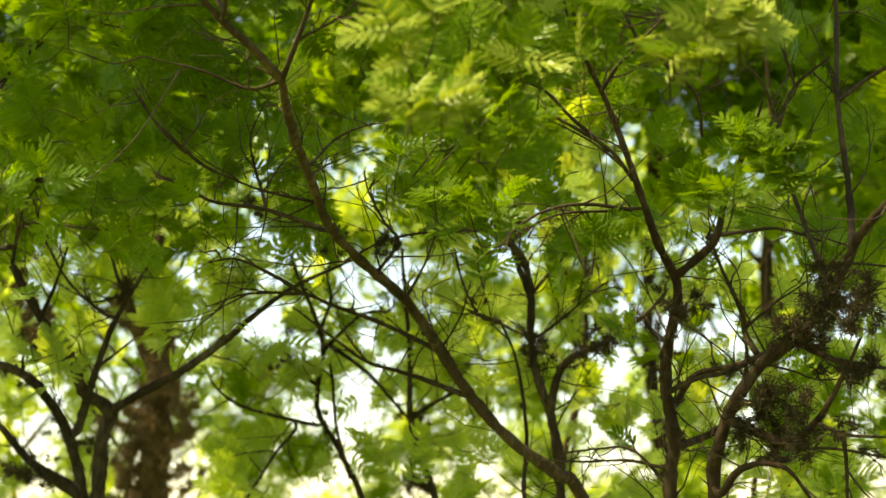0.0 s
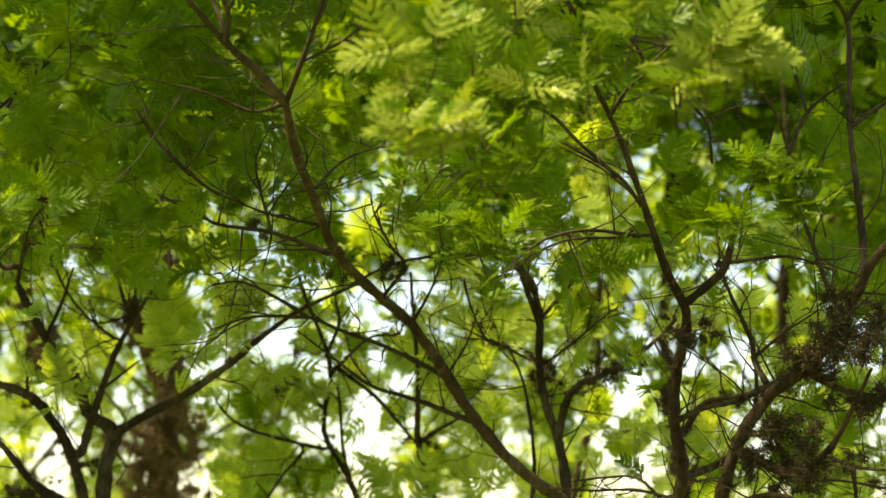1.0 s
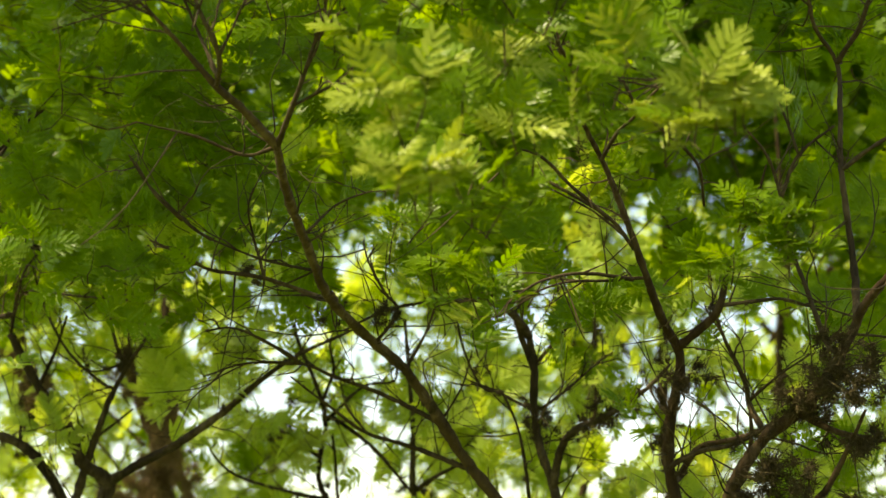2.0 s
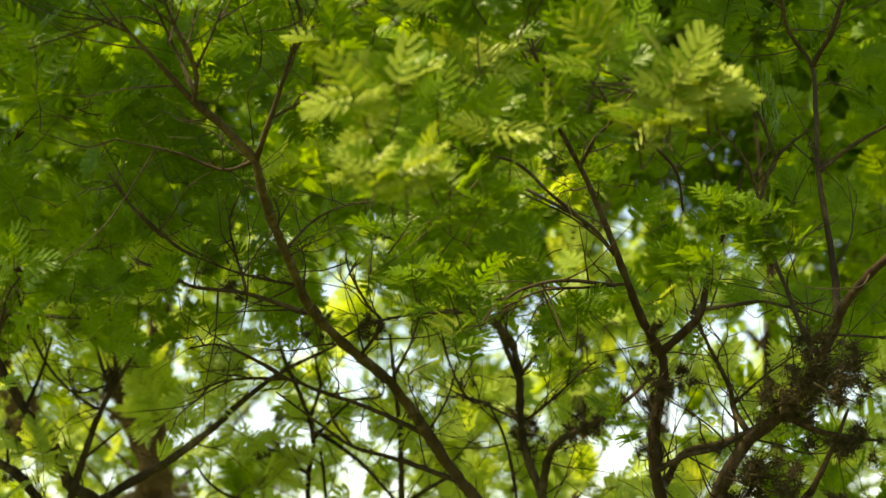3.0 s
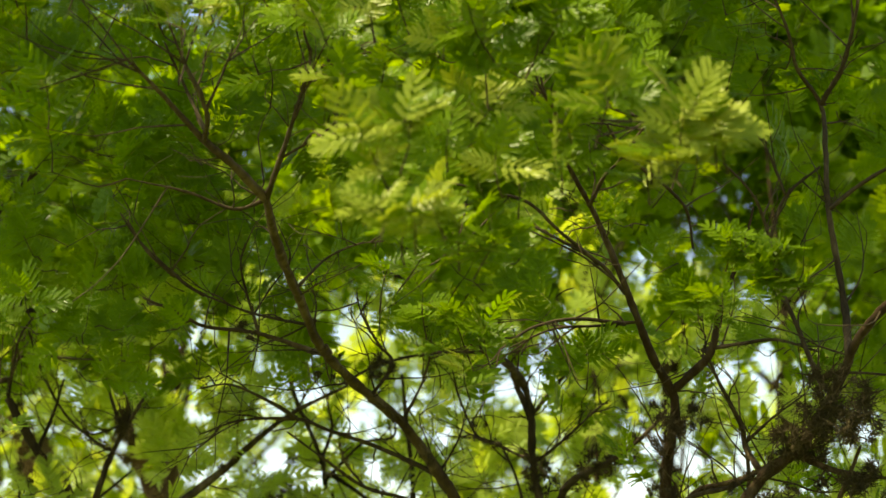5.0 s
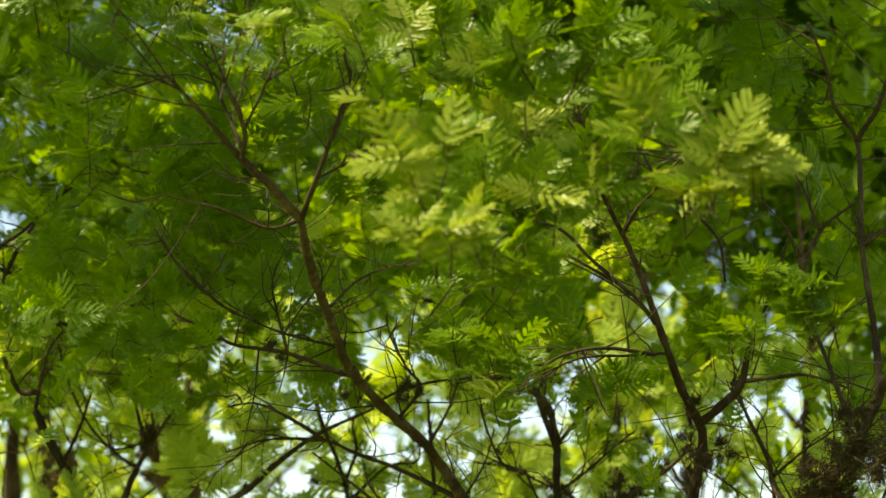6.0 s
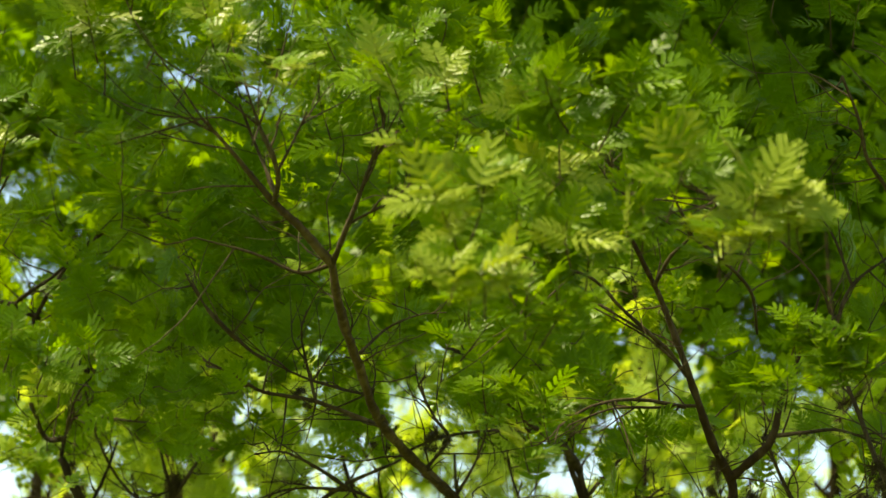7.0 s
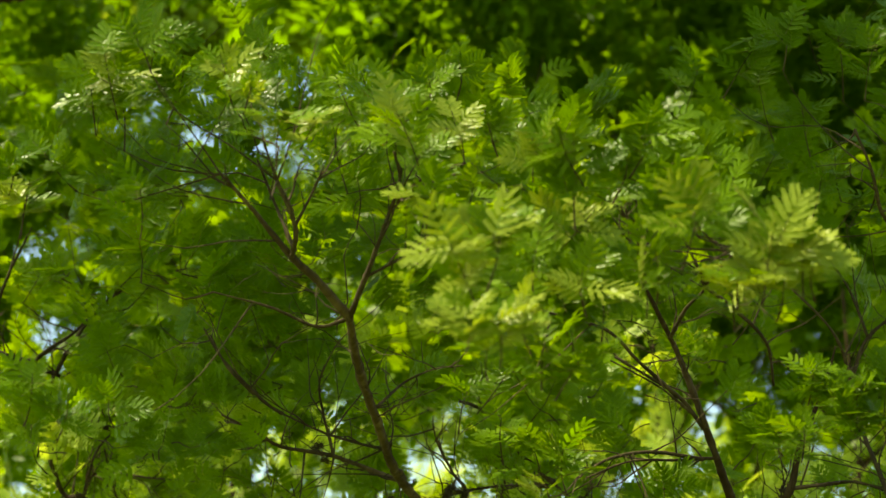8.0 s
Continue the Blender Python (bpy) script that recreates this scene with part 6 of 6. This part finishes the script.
clump(backdrop_tree_c, (3.7, 21.4, 7.1), 1.13, 150)
clump(backdrop_tree_d, (5.4, 19.2, 6.3), 1.01, 150)
# Pale clumps placed to fit the bright upper left of the camera's view.
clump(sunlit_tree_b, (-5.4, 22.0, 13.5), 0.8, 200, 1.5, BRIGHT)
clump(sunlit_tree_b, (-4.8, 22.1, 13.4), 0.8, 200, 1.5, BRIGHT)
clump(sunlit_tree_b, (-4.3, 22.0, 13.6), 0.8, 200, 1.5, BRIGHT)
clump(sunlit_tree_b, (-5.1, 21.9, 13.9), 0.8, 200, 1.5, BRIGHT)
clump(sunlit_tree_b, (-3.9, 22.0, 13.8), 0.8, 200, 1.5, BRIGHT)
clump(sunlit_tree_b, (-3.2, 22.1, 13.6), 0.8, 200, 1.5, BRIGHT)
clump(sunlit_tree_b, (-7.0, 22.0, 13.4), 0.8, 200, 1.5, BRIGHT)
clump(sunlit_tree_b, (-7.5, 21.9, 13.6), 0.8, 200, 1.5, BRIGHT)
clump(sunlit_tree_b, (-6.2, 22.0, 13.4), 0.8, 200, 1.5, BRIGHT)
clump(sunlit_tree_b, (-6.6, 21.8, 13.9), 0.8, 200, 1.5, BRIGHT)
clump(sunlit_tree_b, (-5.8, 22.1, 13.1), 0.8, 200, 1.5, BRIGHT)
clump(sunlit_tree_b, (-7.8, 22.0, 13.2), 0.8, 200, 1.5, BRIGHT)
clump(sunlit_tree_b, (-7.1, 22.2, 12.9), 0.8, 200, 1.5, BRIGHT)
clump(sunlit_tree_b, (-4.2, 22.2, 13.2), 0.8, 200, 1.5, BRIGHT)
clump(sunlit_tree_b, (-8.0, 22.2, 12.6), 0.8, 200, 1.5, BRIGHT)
# Oversized clumps high overhead, added to shade the crowns below them.
clump(backdrop_tree_b, (-0.7, 12.2, 11.1), 1.4, 60, 3.0)
clump(backdrop_tree_b, (-0.1, 13.1, 10.8), 1.4, 60, 3.0)
clump(backdrop_tree_b, (-1.9, 15.7, 11.1), 1.4, 60, 3.0)
clump(backdrop_tree_b, (-0.4, 17.6, 11.7), 1.4, 60, 3.0)
clump(backdrop_tree_b, (-0.2, 20.8, 10.6), 1.4, 60, 3.0)
clump(backdrop_tree_b, (-0.7, 22.0, 9.7), 1.4, 60, 3.0)
clump(backdrop_tree_b, (-1.5, 24.7, 10.0), 1.4, 60, 3.0)
clump(backdrop_tree_b, (-1.1, 26.3, 10.5), 1.4, 60, 3.0)
clump(backdrop_tree_c, (0.1, 14.0, 11.1), 1.4, 60, 3.0)
clump(backdrop_tree_c, (0.2, 18.7, 11.7), 1.4, 60, 3.0)
clump(backdrop_tree_c, (1.1, 22.3, 10.9), 1.4, 60, 3.0)
clump(backdrop_tree_c, (0.1, 26.8, 10.6), 1.4, 60, 3.0)
clump(backdrop_tree_c, (2.5, 14.2, 10.6), 1.4, 60, 3.0)
clump(backdrop_tree_c, (2.9, 17.9, 10.4), 1.4, 60, 3.0)
clump(backdrop_tree_c, (2.6, 22.2, 10.8), 1.4, 60, 3.0)
clump(backdrop_tree_c, (3.0, 26.0, 10.8), 1.4, 60, 3.0)
clump(backdrop_tree_d, (4.8, 14.5, 9.5), 1.4, 60, 3.0)
clump(backdrop_tree_d, (4.2, 17.7, 10.6), 1.4, 60, 3.0)
clump(backdrop_tree_d, (4.6, 21.8, 11.3), 1.4, 60, 3.0)
clump(backdrop_tree_d, (6.7, 12.5, 10.6), 1.4, 60, 3.0)
clump(backdrop_tree_d, (7.0, 15.1, 9.9), 1.4, 60, 3.0)
clump(backdrop_tree_d, (7.5, 19.8, 10.0), 1.4, 60, 3.0)
clump(backdrop_tree_d, (6.9, 24.1, 10.8), 1.4, 60, 3.0)
clump(backdrop_tree_d, (9.3, 11.5, 11.9), 1.4, 60, 3.0)
clump(backdrop_tree_d, (8.5, 15.6, 11.8), 1.4, 60, 3.0)
clump(backdrop_tree_d, (8.7, 20.3, 10.7), 1.4, 60, 3.0)
clump(backdrop_tree_d, (8.4, 24.8, 9.9), 1.4, 60, 3.0)
clump(backdrop_tree_d, (10.7, 12.1, 11.1), 1.4, 60, 3.0)
clump(backdrop_tree_d, (10.4, 16.5, 12.0), 1.4, 60, 3.0)
clump(backdrop_tree_d, (11.6, 20.0, 10.7), 1.4, 60, 3.0)
clump(backdrop_tree_d, (11.1, 24.3, 10.5), 1.4, 60, 3.0)

grow_crowns()

# ---- moss ----
MOSS_SHAPES = [moss_shape(i, 84) for i in range(5)]
for me in MOSS_SHAPES:
    me.materials.append(MOSS)
FIBRE_SHAPES = [moss_shape(20 + i, 120) for i in range(3)]
for me in FIBRE_SHAPES:
    me.materials.append(FIBRE)
luck = random.Random(3)


def moss(centre, reach, stuff=MOSS):
    """A clump of wiry tufts round a branch."""
    ball = thing("ball_moss", "dry brown clump of wiry moss clinging to a branch" if stuff is MOSS else "shaggy brown fibre hanging on a mossy trunk", "moss", "moss clumps", centre)
    for k in range(3 if reach < 0.05 else 7):
        off = Vector((luck.gauss(0, 1), luck.gauss(0, 0.7), luck.gauss(0, 0.62))) * reach * 0.6
        tuft = part("tuft", luck.choice(MOSS_SHAPES if stuff is MOSS else FIBRE_SHAPES), stuff, ball)
        size = reach * luck.uniform(0.38, 0.68)
        tuft.matrix_basis = Matrix.LocRotScale(off, Euler((luck.uniform(0, 6), luck.uniform(0, 6), luck.uniform(0, 6))), (size, size, size * 0.9))


moss((-0.67, 6.62, 2.43), 0.082)
moss((0.13, 5.80, 2.50), 0.048)
moss((-0.47, 6.72, 2.20), 0.034)
moss((-0.11, 6.77, 1.91), 0.078)
moss((-0.11, 6.62, 2.18), 0.050)
moss((0.32, 5.82, 2.38), 0.060)
moss((0.53, 5.62, 2.36), 0.054)
moss((0.72, 4.80, 2.38), 0.053)
moss((0.63, 4.87, 2.20), 0.043)
moss((0.28, 5.96, 2.17), 0.028)
moss((1.03, 4.56, 2.29), 0.090)
moss((1.11, 4.50, 2.37), 0.086)
moss((0.93, 4.65, 2.10), 0.079)
moss((0.93, 4.67, 1.99), 0.072)
moss((0.83, 4.79, 2.19), 0.043)
moss((1.09, 4.46, 2.01), 0.049)
moss((1.15, 4.48, 2.18), 0.052)
moss((-0.16, 5.02, 2.61), 0.045)
moss((-1.50, 6.10, 1.92), 0.074)
moss((-1.13, 5.89, 2.57), 0.061)
moss((-0.31, 4.87, 2.59), 0.030)
moss((-0.58, 4.90, 2.70), 0.038)
moss((-0.10, 6.57, 2.44), 0.032)
moss((-1.43, 5.92, 2.41), 0.061)
moss((0.85, 4.66, 2.02), 0.056)
moss((0.99, 4.52, 1.97), 0.062)
moss((0.69, 4.78, 2.34), 0.036)
moss((1.06, 4.44, 2.42), 0.054)
moss((0.97, 4.58, 2.24), 0.071)
moss((0.04, 6.50, 2.28), 0.040)
moss((-1.31, 6.08, 2.04), 0.045)
moss((0.66, 4.82, 2.28), 0.030)
moss((0.68, 4.81, 2.32), 0.027)
moss((0.66, 4.88, 2.12), 0.030)
moss((0.68, 4.92, 2.02), 0.027)
moss((0.88, 4.61, 2.19), 0.041)
moss((0.97, 4.57, 2.24), 0.038)
moss((1.04, 4.48, 2.35), 0.040)
moss((1.09, 4.42, 2.43), 0.034)
moss((0.81, 4.67, 2.06), 0.038)
moss((0.79, 4.73, 1.95), 0.032)
moss((0.98, 4.51, 2.02), 0.043)
moss((1.15, 4.48, 1.94), 0.046)
moss((0.35, 5.83, 2.30), 0.032)
moss((0.43, 5.78, 2.31), 0.028)
moss((0.61, 5.51, 2.39), 0.034)
moss((-0.15, 5.14, 2.47), 0.021)
moss((-0.06, 5.32, 2.36), 0.022)
moss((-0.77, 5.87, 2.41), 0.024)
moss((-1.35, 5.98, 2.32), 0.037)
moss((-1.40, 6.02, 2.14), 0.033)
moss((-1.56, 5.99, 2.31), 0.037)
moss((-1.49, 5.99, 2.28), 0.033)
moss((-1.41, 6.02, 2.09), 0.033)
moss((-1.34, 6.03, 2.04), 0.037)
moss((-1.35, 5.97, 2.41), 0.033)
moss((-1.38, 5.98, 2.36), 0.037)
moss((-1.48, 5.95, 2.50), 0.037)
moss((-1.51, 6.04, 2.02), 0.041)
moss((-1.40, 6.05, 1.93), 0.037)
moss((-1.17, 6.01, 2.17), 0.029)
moss((-1.53, 5.92, 2.66), 0.041)
moss((-1.43, 5.96, 2.45), 0.029)
moss((1.04, 4.42, 2.35), 0.090)
moss((1.12, 4.35, 2.28), 0.078)
moss((0.96, 4.45, 2.30), 0.064)
moss((0.93, 4.55, 2.08), 0.076)
moss((1.11, 4.42, 2.15), 0.069)
moss((0.71, 4.80, 2.37), 0.052)
moss((0.65, 4.82, 2.44), 0.032)
moss((0.62, 4.86, 2.34), 0.035)
moss((0.62, 4.90, 2.19), 0.030)
moss((0.67, 4.88, 2.25), 0.028)
moss((1.08, 4.42, 2.43), 0.042)
moss((-0.17, 5.00, 2.59), 0.050)
moss((-0.54, 4.86, 2.67), 0.030)
moss((-0.34, 4.90, 2.56), 0.028)
moss((-0.04, 5.25, 2.34), 0.033)
moss((0.54, 5.70, 2.38), 0.061)
moss((0.33, 5.82, 2.35), 0.050)
moss((-1.52, 7.75, 2.22), 0.074, FIBRE)
moss((-1.47, 7.75, 2.30), 0.069, FIBRE)
moss((-1.42, 7.75, 2.25), 0.090, FIBRE)
moss((-1.35, 7.75, 2.41), 0.079, FIBRE)
moss((-1.31, 7.75, 2.49), 0.064, FIBRE)
moss((-1.25, 7.75, 2.41), 0.074, FIBRE)
moss((-1.24, 7.75, 2.30), 0.074, FIBRE)
moss((-1.30, 7.75, 2.25), 0.101, FIBRE)
moss((-1.49, 7.75, 2.12), 0.079, FIBRE)
moss((-1.39, 7.75, 2.12), 0.101, FIBRE)
moss((-1.26, 7.75, 2.15), 0.085, FIBRE)
moss((-1.45, 7.75, 2.02), 0.079, FIBRE)
moss((-1.34, 7.75, 2.02), 0.101, FIBRE)
moss((-1.24, 7.75, 2.02), 0.069, FIBRE)
moss((-1.37, 7.75, 1.91), 0.095, FIBRE)
moss((-1.49, 7.75, 1.96), 0.064, FIBRE)
moss((-1.26, 7.75, 1.89), 0.079, FIBRE)
moss((-1.45, 7.75, 1.87), 0.079, FIBRE)
moss((-1.50, 7.75, 2.82), 0.053, FIBRE)
moss((-1.46, 7.75, 2.70), 0.058, FIBRE)
moss((-1.52, 7.75, 2.89), 0.048, FIBRE)
moss((-1.32, 7.75, 2.77), 0.058, FIBRE)
moss((-1.31, 7.75, 2.83), 0.048, FIBRE)
moss((-1.36, 7.75, 2.90), 0.042, FIBRE)
moss((-1.40, 7.75, 2.70), 0.048, FIBRE)
moss((-1.45, 7.75, 2.94), 0.042, FIBRE)
moss((-1.55, 7.75, 2.82), 0.042, FIBRE)
moss((-1.30, 7.75, 2.65), 0.042, FIBRE)
moss((-1.31, 7.75, 2.57), 0.048, FIBRE)
moss((-1.54, 5.85, 2.60), 0.040, FIBRE)
moss((-1.48, 5.85, 2.53), 0.048, FIBRE)
moss((-1.45, 5.85, 2.47), 0.052, FIBRE)
moss((-1.42, 5.85, 2.41), 0.048, FIBRE)
moss((-1.47, 5.85, 2.42), 0.036, FIBRE)
moss((-1.40, 5.85, 2.46), 0.036, FIBRE)
moss((-1.37, 5.85, 2.36), 0.036, FIBRE)
moss((-1.50, 5.85, 2.48), 0.032, FIBRE)
moss((-1.41, 5.85, 2.52), 0.032, FIBRE)
moss((-1.49, 5.95, 1.92), 0.058)
moss((-1.55, 5.95, 1.94), 0.049)
moss((-1.42, 5.95, 1.91), 0.045)
moss((-1.33, 5.95, 2.06), 0.027)
moss((-1.29, 5.95, 2.04), 0.031)
moss((-1.40, 5.95, 2.08), 0.027)
moss((-1.52, 5.95, 2.25), 0.040)
moss((-1.31, 5.95, 1.97), 0.031)
moss((-1.39, 5.95, 1.99), 0.027)
